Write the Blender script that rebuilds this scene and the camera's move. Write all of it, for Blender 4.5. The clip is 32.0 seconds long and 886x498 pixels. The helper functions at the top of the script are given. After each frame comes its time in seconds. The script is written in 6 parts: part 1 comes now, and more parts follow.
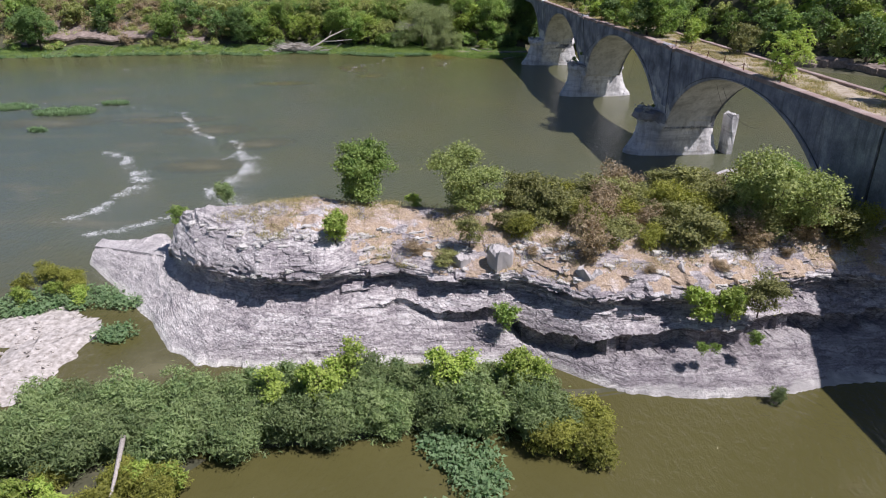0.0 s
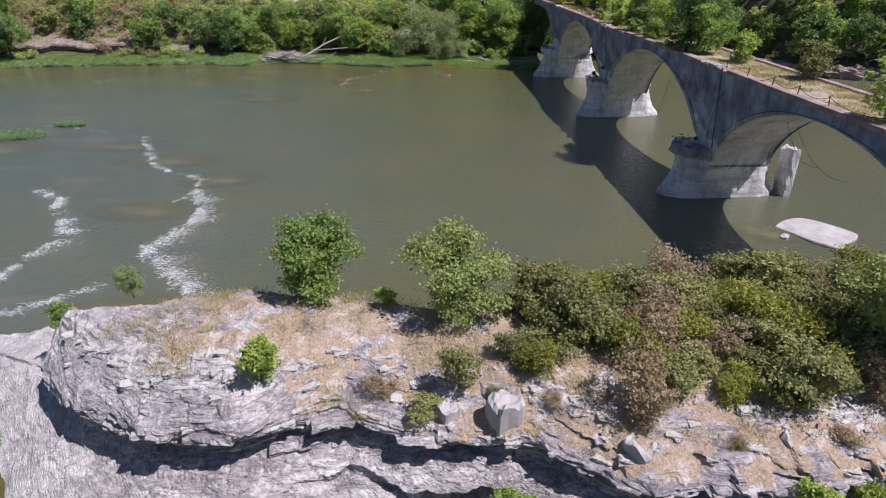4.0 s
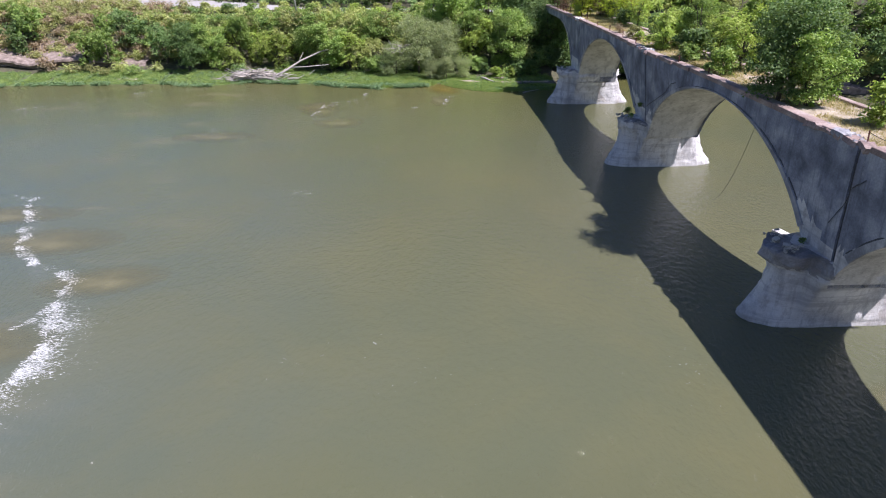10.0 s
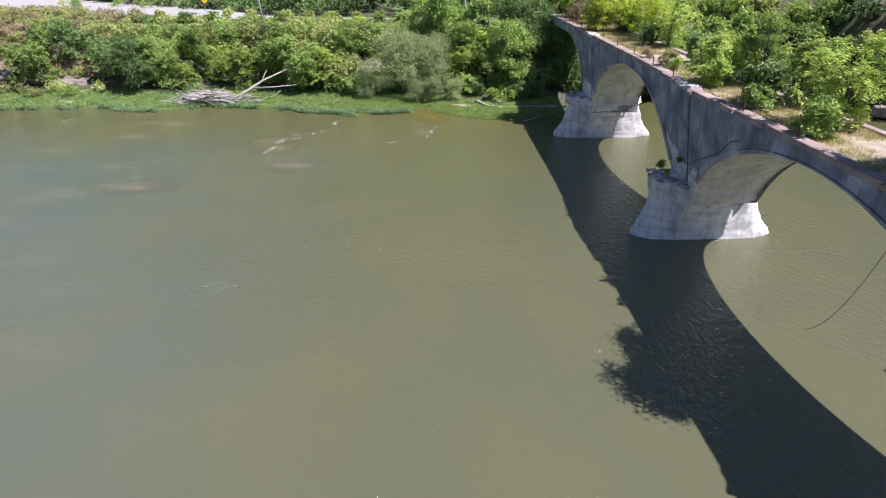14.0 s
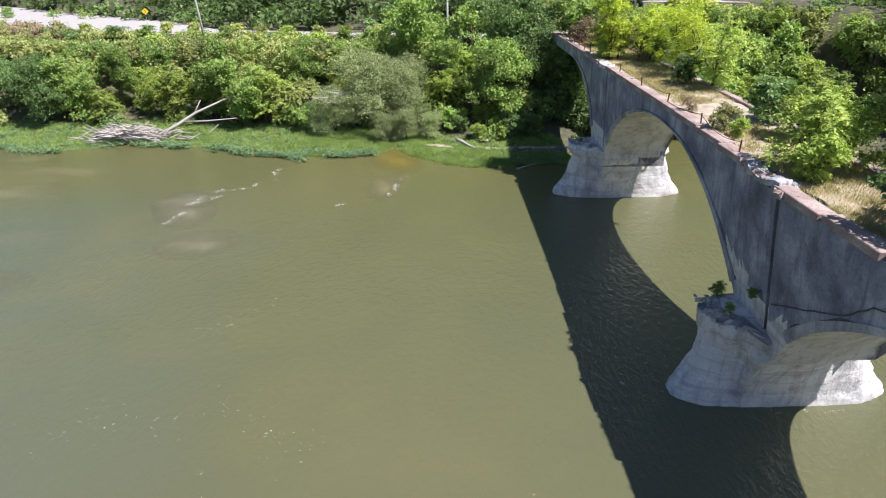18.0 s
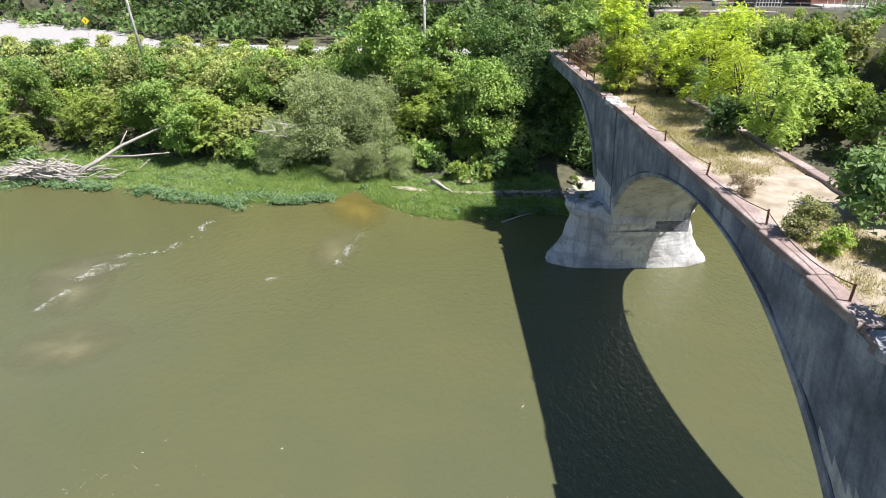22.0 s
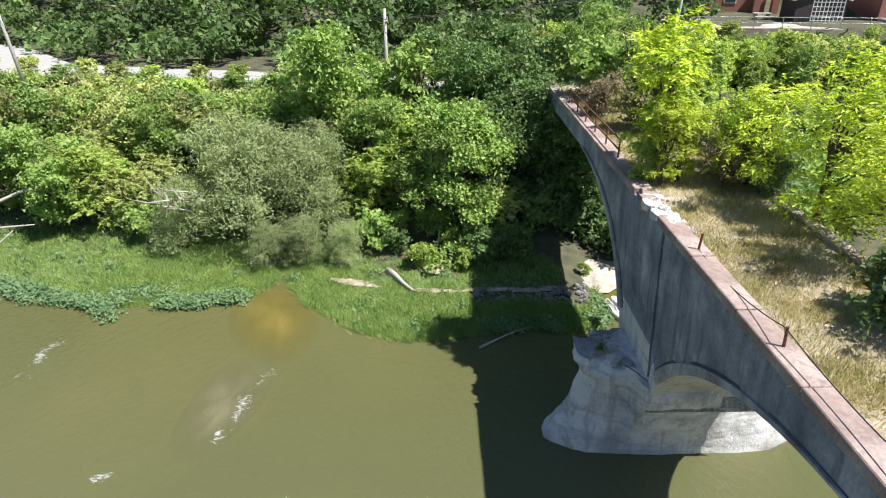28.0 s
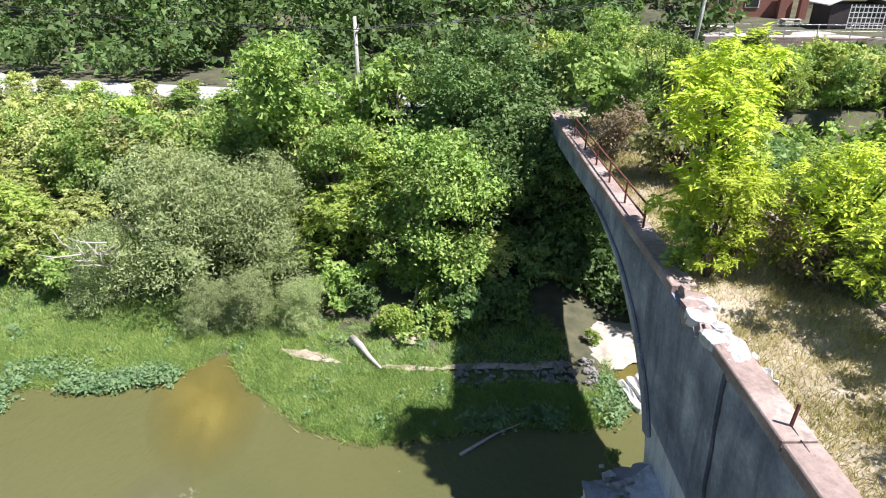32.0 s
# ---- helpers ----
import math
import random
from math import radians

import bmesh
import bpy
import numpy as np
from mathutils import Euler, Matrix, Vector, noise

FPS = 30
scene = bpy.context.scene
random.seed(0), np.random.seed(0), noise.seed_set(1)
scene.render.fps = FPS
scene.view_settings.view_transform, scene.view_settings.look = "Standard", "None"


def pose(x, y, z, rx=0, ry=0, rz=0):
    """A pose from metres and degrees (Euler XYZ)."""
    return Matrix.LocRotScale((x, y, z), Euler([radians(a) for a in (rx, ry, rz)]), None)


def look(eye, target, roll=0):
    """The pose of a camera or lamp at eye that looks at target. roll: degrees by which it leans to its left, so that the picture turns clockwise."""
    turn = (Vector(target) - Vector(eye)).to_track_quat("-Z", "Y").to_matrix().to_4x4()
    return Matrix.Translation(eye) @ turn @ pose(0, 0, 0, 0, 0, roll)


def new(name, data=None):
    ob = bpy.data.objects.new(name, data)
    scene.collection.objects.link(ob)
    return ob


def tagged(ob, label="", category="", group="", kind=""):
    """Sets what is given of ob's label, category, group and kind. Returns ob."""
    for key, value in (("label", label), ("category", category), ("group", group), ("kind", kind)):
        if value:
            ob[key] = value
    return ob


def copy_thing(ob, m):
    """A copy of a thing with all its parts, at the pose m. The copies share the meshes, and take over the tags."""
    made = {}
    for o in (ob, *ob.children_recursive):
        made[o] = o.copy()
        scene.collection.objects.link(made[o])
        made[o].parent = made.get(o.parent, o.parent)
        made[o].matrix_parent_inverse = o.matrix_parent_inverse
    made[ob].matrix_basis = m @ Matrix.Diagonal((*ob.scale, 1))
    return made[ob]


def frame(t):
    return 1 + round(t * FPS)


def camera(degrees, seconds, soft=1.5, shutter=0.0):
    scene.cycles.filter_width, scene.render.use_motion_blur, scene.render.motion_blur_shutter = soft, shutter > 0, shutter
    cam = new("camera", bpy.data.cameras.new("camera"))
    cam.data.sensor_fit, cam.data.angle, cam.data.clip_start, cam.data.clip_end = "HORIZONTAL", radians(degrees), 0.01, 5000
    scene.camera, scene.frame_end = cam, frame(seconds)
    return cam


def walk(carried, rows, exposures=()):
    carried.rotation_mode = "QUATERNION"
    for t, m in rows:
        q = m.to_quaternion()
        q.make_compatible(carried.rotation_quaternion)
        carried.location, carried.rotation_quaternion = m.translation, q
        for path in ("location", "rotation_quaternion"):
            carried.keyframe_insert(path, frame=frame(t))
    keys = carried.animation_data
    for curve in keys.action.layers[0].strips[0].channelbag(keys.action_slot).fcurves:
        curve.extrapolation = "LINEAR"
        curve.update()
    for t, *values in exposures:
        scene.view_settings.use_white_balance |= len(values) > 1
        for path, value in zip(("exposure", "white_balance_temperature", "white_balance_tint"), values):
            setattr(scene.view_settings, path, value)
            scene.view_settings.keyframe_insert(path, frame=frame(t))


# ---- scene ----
cam = camera(70.9, 32.0, 1.1)
METRES, EYE, TILT, LEAN, TURN = 117.0, 21.15, -25.7, 0.0, -5.1
ROWS = [
    (0.0, 0.0, 0.0, 0.0, 0.0, 0.0, -0.0),
    (0.5, 0.0003, 0.0093, 0.0045, 0.13, 0.0, -0.05),
    (1.0, 0.0009, 0.0202, 0.0097, 0.26, 0.01, -0.1),
    (1.5, 0.0019, 0.0332, 0.0157, 0.37, 0.02, -0.14),
    (2.0, 0.0032, 0.0479, 0.0226, 0.49, 0.02, -0.2),
    (2.5, 0.0049, 0.0631, 0.0297, 0.61, 0.01, -0.25),
    (3.0, 0.0068, 0.0775, 0.0364, 0.7, 0.01, -0.27),
    (3.5, 0.0088, 0.0912, 0.0427, 0.78, 0.03, -0.29),
    (5.5, 0.0164, 0.1414, 0.0671, 1.08, 0.01, -0.38),
    (6.0, 0.0179, 0.1543, 0.0734, 1.16, 0.01, -0.45),
    (6.5, 0.0193, 0.1676, 0.0797, 1.22, 0.01, -0.48),
    (7.0, 0.0206, 0.1812, 0.0863, 1.3, 0.01, -0.51),
    (7.5, 0.0217, 0.1953, 0.0929, 1.37, 0.02, -0.52),
    (8.0, 0.0226, 0.2097, 0.0999, 1.43, 0.03, -0.54),
    (8.5, 0.0236, 0.2246, 0.1071, 1.48, 0.03, -0.57),
    (9.0, 0.0244, 0.2398, 0.1148, 1.53, -0.01, -0.56),
    (9.5, 0.0258, 0.2556, 0.1224, 1.61, -0.02, -0.6),
    (10.0, 0.027, 0.2716, 0.1305, 1.66, -0.04, -0.6),
    (10.5, 0.0296, 0.2889, 0.1388, 1.79, -0.05, -0.67),
    (11.0, 0.0309, 0.3062, 0.1467, 1.81, -0.02, -0.68),
    (11.5, 0.0329, 0.3241, 0.1551, 1.86, -0.01, -0.73),
    (12.0, 0.0346, 0.3419, 0.1635, 1.86, 0.01, -0.74),
    (12.5, 0.0372, 0.3598, 0.1726, 1.93, -0.03, -0.75),
    (13.0, 0.0395, 0.3777, 0.1815, 1.98, -0.07, -0.76),
    (13.5, 0.0412, 0.3957, 0.1897, 1.97, -0.0, -0.78),
    (14.0, 0.0449, 0.4141, 0.199, 2.08, -0.04, -0.8),
    (14.5, 0.0477, 0.4325, 0.2079, 2.1, -0.04, -0.8),
    (16.5, 0.0607, 0.5105, 0.2447, 2.36, 0.04, -0.89),
    (17.0, 0.0633, 0.5301, 0.2545, 2.39, 0.04, -0.92),
    (17.5, 0.0665, 0.5503, 0.264, 2.44, 0.08, -0.96),
    (18.0, 0.0698, 0.5699, 0.2739, 2.48, 0.08, -0.97),
    (18.5, 0.0726, 0.5876, 0.2833, 2.46, 0.05, -0.97),
    (19.0, 0.0759, 0.6039, 0.2912, 2.49, 0.06, -1.01),
    (19.5, 0.0793, 0.6183, 0.298, 2.54, 0.08, -1.02),
    (20.0, 0.082, 0.6311, 0.3044, 2.58, 0.07, -1.03),
    (20.5, 0.0841, 0.6429, 0.3102, 2.59, 0.08, -1.04),
    (21.0, 0.0859, 0.6544, 0.3161, 2.6, 0.05, -1.04),
    (21.5, 0.088, 0.6668, 0.3219, 2.67, 0.08, -1.1),
    (22.0, 0.0895, 0.6795, 0.3281, 2.7, 0.06, -1.12),
    (22.5, 0.0907, 0.6925, 0.3346, 2.69, 0.04, -1.11),
    (23.0, 0.092, 0.7059, 0.3411, 2.7, 0.04, -1.16),
    (23.5, 0.0934, 0.7195, 0.348, 2.72, 0.04, -1.15),
    (24.0, 0.095, 0.7334, 0.3547, 2.75, 0.05, -1.2),
    (24.5, 0.096, 0.7471, 0.3612, 2.73, 0.06, -1.19),
    (25.0, 0.0978, 0.7611, 0.3679, 2.79, 0.07, -1.25),
    (25.5, 0.0996, 0.7748, 0.3746, 2.86, 0.07, -1.27),
    (27.5, 0.1063, 0.8168, 0.3947, 2.97, 0.01, -1.28),
    (28.0, 0.1076, 0.8249, 0.3987, 2.97, 0.01, -1.32),
    (28.5, 0.109, 0.8329, 0.4026, 3.0, 0.01, -1.33),
    (29.0, 0.1103, 0.8413, 0.4065, 3.02, 0.01, -1.33),
    (29.5, 0.1112, 0.8493, 0.41, 3.02, 0.02, -1.35),
    (30.0, 0.1122, 0.8583, 0.4141, 3.04, 0.02, -1.33),
    (30.5, 0.1131, 0.8674, 0.4182, 3.08, 0.0, -1.31),
    (31.0, 0.114, 0.8765, 0.4223, 3.08, 0.01, -1.33),
    (31.5, 0.1146, 0.8856, 0.4265, 3.06, 0.01, -1.32),
    (32.0, 0.1153, 0.8943, 0.4304, 3.06, 0.0, -1.37),
]
walk(cam, [(t, pose(0, 0, EYE, TILT, LEAN, TURN) @ pose(METRES * x, METRES * y, METRES * z, 90 + pitch, roll, yaw)) for t, x, y, z, yaw, pitch, roll in ROWS],
     exposures=[(0.0, 0.0, 6050, 20), (2.0, -0.12, 6000, 22), (3.0, -0.10, 6000, 22), (6.0, 0.20, 5950, 28), (10.0, 0.55, 5900, 24), (13.0, 0.58, 5900, 23), (17.0, 0.66, 6060, 18), (25.0, 0.75, 6220, 10), (28.0, 0.72, 6230, 9), (32.0, 0.88, 6130, 13)])

# ---- world, sun ----
world = bpy.data.worlds.new("sky_world")
scene.world = world
world.use_nodes = True
wn, wl = world.node_tree.nodes, world.node_tree.links
sky = wn.new("ShaderNodeTexSky")
sky.sky_type = "NISHITA"
sky.sun_disc = False
LIGHT = Vector((-1.0, 0.54, -1.90)).normalized()
sky.sun_elevation = math.asin(-LIGHT.z)
sky.sun_rotation = math.atan2(-LIGHT.x, -LIGHT.y)
sky.air_density, sky.dust_density, sky.ozone_density = 1.0, 0.3, 3.0
wl.new(sky.outputs["Color"], wn["Background"].inputs["Color"])
wn["Background"].inputs["Strength"].default_value = 0.057
sun = new("sun", bpy.data.lights.new("sun", "SUN"))
sun.data.energy = 5.15
sun.data.angle = radians(0.55)
sun.data.color = (1.0, 0.95, 0.87)
sun.matrix_world = look((60, 40, 80), Vector((60, 40, 80)) + LIGHT)


# ---- materials ----
def material(name):
    m = bpy.data.materials.new(name)
    m.use_nodes = True
    nt = m.node_tree
    return m, nt, nt.nodes["Principled BSDF"]


def link(nt, a, b):
    nt.links.new(a, b)


def coords(nt, scale=(1, 1, 1), kind="Object"):
    tc, mp = nt.nodes.new("ShaderNodeTexCoord"), nt.nodes.new("ShaderNodeMapping")
    mp.inputs["Scale"].default_value = scale
    link(nt, tc.outputs[kind], mp.inputs["Vector"])
    return mp.outputs["Vector"]


def noise_tex(nt, vec, scale, detail=4.0, rough=0.55, distort=0.0):
    n = nt.nodes.new("ShaderNodeTexNoise")
    n.inputs["Scale"].default_value, n.inputs["Detail"].default_value = scale, detail
    n.inputs["Roughness"].default_value, n.inputs["Distortion"].default_value = rough, distort
    link(nt, vec, n.inputs["Vector"])
    return n.outputs["Fac"]


def ramp(nt, fac, stops):
    r = nt.nodes.new("ShaderNodeValToRGB")
    el = r.color_ramp.elements
    while len(el) < len(stops):
        el.new(0.5)
    for e, (p, c) in zip(el, stops):
        e.position = p
        e.color = (*c, 1) if len(c) == 3 else c
    link(nt, fac, r.inputs["Fac"])
    return r.outputs["Color"]


def grey(a):
    return (a, a, a)


def mix(nt, fac, a, b, blend="MIX"):
    m = nt.nodes.new("ShaderNodeMix")
    m.data_type, m.blend_type = "RGBA", blend
    for sock, v in ((m.inputs[0], fac), (m.inputs[6], a), (m.inputs[7], b)):
        if isinstance(v, (int, float)):
            sock.default_value = v
        elif isinstance(v, tuple):
            sock.default_value = (*v, 1)
        else:
            link(nt, v, sock)
    return m.outputs[2]


def bump(nt, bsdf, height, strength=0.5, distance=0.1):
    b = nt.nodes.new("ShaderNodeBump")
    b.inputs["Strength"].default_value, b.inputs["Distance"].default_value = strength, distance
    link(nt, height, b.inputs["Height"])
    link(nt, b.outputs["Normal"], bsdf.inputs["Normal"])


def leaf_material(name, dark, light, tip, rough=0.55):
    m, nt, b = material(name)
    info, geo = nt.nodes.new("ShaderNodeObjectInfo"), nt.nodes.new("ShaderNodeNewGeometry")
    col = ramp(nt, geo.outputs["Random Per Island"], [(0.0, dark), (0.45, light), (0.85, light), (1.0, tip)])
    big = noise_tex(nt, coords(nt), 0.9, 2.0)
    col = mix(nt, ramp(nt, big, [(0.35, grey(0)), (0.65, grey(1))]), col, mix(nt, 0.5, col, tip))
    hs = nt.nodes.new("ShaderNodeHueSaturation")
    mr = nt.nodes.new("ShaderNodeMapRange")
    mr.inputs["To Min"].default_value, mr.inputs["To Max"].default_value = 0.85, 1.45
    link(nt, info.outputs["Random"], mr.inputs["Value"])
    link(nt, mr.outputs["Result"], hs.inputs["Value"])
    link(nt, col, hs.inputs["Color"])
    b.inputs["Roughness"].default_value = rough
    b.inputs["Specular IOR Level"].default_value = 0.3
    link(nt, hs.outputs["Color"], b.inputs["Base Color"])
    tr = nt.nodes.new("ShaderNodeBsdfTranslucent")
    link(nt, mix(nt, 1.0, hs.outputs["Color"], (1.0, 1.0, 0.6), "MULTIPLY"), tr.inputs["Color"])
    ms = nt.nodes.new("ShaderNodeMixShader")
    ms.inputs["Fac"].default_value = 0.36
    link(nt, b.outputs["BSDF"], ms.inputs[1])
    link(nt, tr.outputs["BSDF"], ms.inputs[2])
    link(nt, ms.outputs["Shader"], nt.nodes["Material Output"].inputs["Surface"])
    return m


LEAF = {
    "mid": leaf_material("leaf_mid_green", (0.08, 0.162, 0.04), (0.21, 0.325, 0.078), (0.385, 0.465, 0.14)),
    "dark": leaf_material("leaf_dark_green", (0.055, 0.115, 0.04), (0.135, 0.23, 0.075), (0.25, 0.33, 0.12)),
    "deep": leaf_material("leaf_deep_green", (0.045, 0.09, 0.03), (0.105, 0.18, 0.055), (0.20, 0.27, 0.09)),
    "lime": leaf_material("leaf_lime", (0.22, 0.34, 0.035), (0.475, 0.59, 0.06), (0.70, 0.74, 0.10)),
    "spring": leaf_material("leaf_spring_green", (0.15, 0.25, 0.045), (0.325, 0.44, 0.09), (0.53, 0.58, 0.16)),
    "silver": leaf_material("leaf_silver_willow", (0.14, 0.19, 0.085), (0.29, 0.355, 0.165), (0.46, 0.50, 0.25)),
    "sandbar": leaf_material("leaf_sandbar_willow", (0.10, 0.165, 0.07), (0.20, 0.28, 0.115), (0.33, 0.39, 0.17)),
    "pale": leaf_material("leaf_pale_sumac", (0.17, 0.24, 0.06), (0.37, 0.43, 0.13), (0.58, 0.56, 0.27)),
    "sage": leaf_material("leaf_sage_green", (0.12, 0.175, 0.055), (0.28, 0.345, 0.11), (0.46, 0.50, 0.20)),
    "yellow": leaf_material("leaf_olive_yellow", (0.13, 0.15, 0.035), (0.26, 0.28, 0.055), (0.39, 0.38, 0.09)),
    "olive": leaf_material("leaf_olive_shrub", (0.10, 0.125, 0.05), (0.235, 0.25, 0.09), (0.40, 0.39, 0.17)),
    "brown": leaf_material("leaf_dry_brown", (0.17, 0.125, 0.08), (0.33, 0.255, 0.165), (0.48, 0.40, 0.28)),
    "grass": leaf_material("grass_green", (0.10, 0.18, 0.05), (0.215, 0.32, 0.092), (0.38, 0.45, 0.15)),
    "weed": leaf_material("waterside_weed", (0.10, 0.20, 0.085), (0.19, 0.30, 0.14), (0.28, 0.38, 0.19)),
    "straw": leaf_material("grass_straw", (0.32, 0.285, 0.13), (0.50, 0.43, 0.225), (0.63, 0.55, 0.33)),
}


def bark_material(name, a, b_):
    m, nt, b = material(name)
    n = noise_tex(nt, coords(nt, (4, 4, 1)), 5.0, 6.0)
    link(nt, ramp(nt, n, [(0.3, a), (0.7, b_)]), b.inputs["Base Color"])
    b.inputs["Roughness"].default_value = 0.9
    bump(nt, b, n, 0.6, 0.05)
    return m


BARK = bark_material("bark_grey_brown", (0.06, 0.045, 0.035), (0.17, 0.14, 0.11))
DRIFT = bark_material("bleached_driftwood", (0.32, 0.28, 0.25), (0.62, 0.57, 0.52))
TWIG = bark_material("dry_twig", (0.16, 0.13, 0.11), (0.34, 0.29, 0.25))


def rock_material():
    m, nt, b = material("pale_limestone")
    v = coords(nt)
    layers = noise_tex(nt, coords(nt, (0.30, 0.30, 9.0)), 1.0, 7.0, 0.66, 0.8)
    col = ramp(nt, layers, [(0.32, (0.22, 0.195, 0.21)), (0.43, (0.47, 0.43, 0.43)), (0.55, (0.64, 0.595, 0.58)), (0.68, (0.82, 0.775, 0.75))])
    stain = noise_tex(nt, coords(nt, (1, 1, 1.8)), 0.33, 8.0, 0.72, 0.8)
    col = mix(nt, ramp(nt, stain, [(0.43, grey(0)), (0.54, grey(0.85))]), col, mix(nt, 0.6, col, (0.20, 0.175, 0.195)))
    white = noise_tex(nt, coords(nt, (1, 1, 1.4)), 0.9, 8.0, 0.75, 0.5)
    col = mix(nt, ramp(nt, white, [(0.56, grey(0)), (0.65, grey(0.75))]), col, (0.66, 0.63, 0.61))
    fine = noise_tex(nt, v, 6.0, 8.0, 0.7)
    col = mix(nt, 0.55, col, ramp(nt, fine, [(0.3, grey(0.2)), (0.7, grey(0.95))]), "OVERLAY")
    seam = noise_tex(nt, coords(nt, (0.45, 1.3, 1.6)), 1.0, 7.0, 0.62, 0.9)
    col = mix(nt, ramp(nt, seam, [(0.465, grey(0)), (0.490, grey(0.75)), (0.502, grey(0.75)), (0.530, grey(0))]), col, mix(nt, 0.75, col, (0.10, 0.09, 0.10)))
    speck = noise_tex(nt, v, 22.0, 5.0, 0.7)
    col = mix(nt, 0.28, col, ramp(nt, speck, [(0.35, grey(0.25)), (0.65, grey(0.85))]), "OVERLAY")
    sep = nt.nodes.new("ShaderNodeSeparateXYZ")
    link(nt, v, sep.inputs[0])
    high = nt.nodes.new("ShaderNodeMath")
    high.operation = "MULTIPLY_ADD"
    high.inputs[1].default_value = 0.45
    link(nt, noise_tex(nt, v, 0.8, 5.0), high.inputs[0])
    halfz = nt.nodes.new("ShaderNodeMath")
    halfz.operation = "MULTIPLY"
    halfz.inputs[1].default_value = 0.5
    link(nt, sep.outputs["Z"], halfz.inputs[0])
    link(nt, halfz.outputs[0], high.inputs[2])
    rim = ramp(nt, high.outputs[0], [(0.0, grey(1)), (0.33, grey(1)), (0.40, grey(0))])
    col = mix(nt, rim, col, (0.72, 0.695, 0.655))
    cr = nt.nodes.new("ShaderNodeTexVoronoi")
    cr.feature = "DISTANCE_TO_EDGE"
    cr.inputs["Scale"].default_value = 1.1
    link(nt, coords(nt, (0.7, 0.7, 2.6)), cr.inputs["Vector"])
    crack = ramp(nt, cr.outputs["Distance"], [(0.0, grey(0)), (0.05, grey(1))])
    geo = nt.nodes.new("ShaderNodeNewGeometry")
    nz = nt.nodes.new("ShaderNodeSeparateXYZ")
    link(nt, geo.outputs["True Normal"], nz.inputs[0])
    steep = ramp(nt, nz.outputs["Z"], [(0.45, grey(1)), (0.7, grey(0))])
    dark = mix(nt, steep, grey(1), crack)
    col = mix(nt, dark, mix(nt, 0.75, col, (0.07, 0.065, 0.07)), col)
    # bleached western nose
    nose = nt.nodes.new("ShaderNodeMapRange")
    for k, val in (("From Min", -8.0), ("From Max", -15.0), ("To Min", 0.0), ("To Max", 0.55)):
        nose.inputs[k].default_value = val
    link(nt, sep.outputs["X"], nose.inputs["Value"])
    pale = mix(nt, 1.0, nose.outputs["Result"], ramp(nt, noise_tex(nt, coords(nt, (0.5, 0.5, 1.0)), 1.0, 5.0), [(0.35, grey(0.4)), (0.6, grey(1))]), "MULTIPLY")
    col = mix(nt, pale, col, (0.74, 0.71, 0.68))
    # dark damp staining on the eastern shelf
    east = nt.nodes.new("ShaderNodeMapRange")
    for k, val in (("From Min", 1.0), ("From Max", 11.0), ("To Min", 0.0), ("To Max", 1.0)):
        east.inputs[k].default_value = val
    link(nt, sep.outputs["X"], east.inputs["Value"])
    low = nt.nodes.new("ShaderNodeMapRange")
    for k, val in (("From Min", 2.6), ("From Max", 1.7), ("To Min", 0.0), ("To Max", 1.0)):
        low.inputs[k].default_value = val
    link(nt, sep.outputs["Z"], low.inputs["Value"])
    damp = mix(nt, 1.0, mix(nt, 1.0, east.outputs["Result"], low.outputs["Result"], "MULTIPLY"), ramp(nt, noise_tex(nt, coords(nt, (0.25, 0.7, 1.0)), 1.0, 6.0, 0.6, 1.2), [(0.38, grey(0.15)), (0.52, grey(0.8))]), "MULTIPLY")
    col = mix(nt, damp, col, mix(nt, 0.65, col, (0.17, 0.15, 0.165)))
    link(nt, col, b.inputs["Base Color"])
    b.inputs["Roughness"].default_value = 0.92
    b.inputs["Specular IOR Level"].default_value = 0.2
    h = mix(nt, 0.45, mix(nt, 0.5, layers, seam), fine)
    bump(nt, b, mix(nt, 0.3, h, mix(nt, 1.0, h, dark, "MULTIPLY")), 1.0, 0.30)
    return m


def dry_soil_material():
    m, nt, b = material("dry_stony_soil")
    v = coords(nt)
    a, f = noise_tex(nt, v, 0.8, 5.0, 0.6), noise_tex(nt, v, 9.0, 5.0, 0.7)
    col = ramp(nt, a, [(0.3, (0.58, 0.50, 0.48)), (0.44, (0.40, 0.31, 0.235)), (0.58, (0.43, 0.33, 0.235)), (0.70, (0.62, 0.55, 0.53))])
    col = mix(nt, 0.6, col, ramp(nt, f, [(0.3, grey(0.22)), (0.7, grey(0.9))]), "OVERLAY")
    link(nt, col, b.inputs["Base Color"])
    b.inputs["Roughness"].default_value = 0.95
    bump(nt, b, f, 0.8, 0.12)
    return m


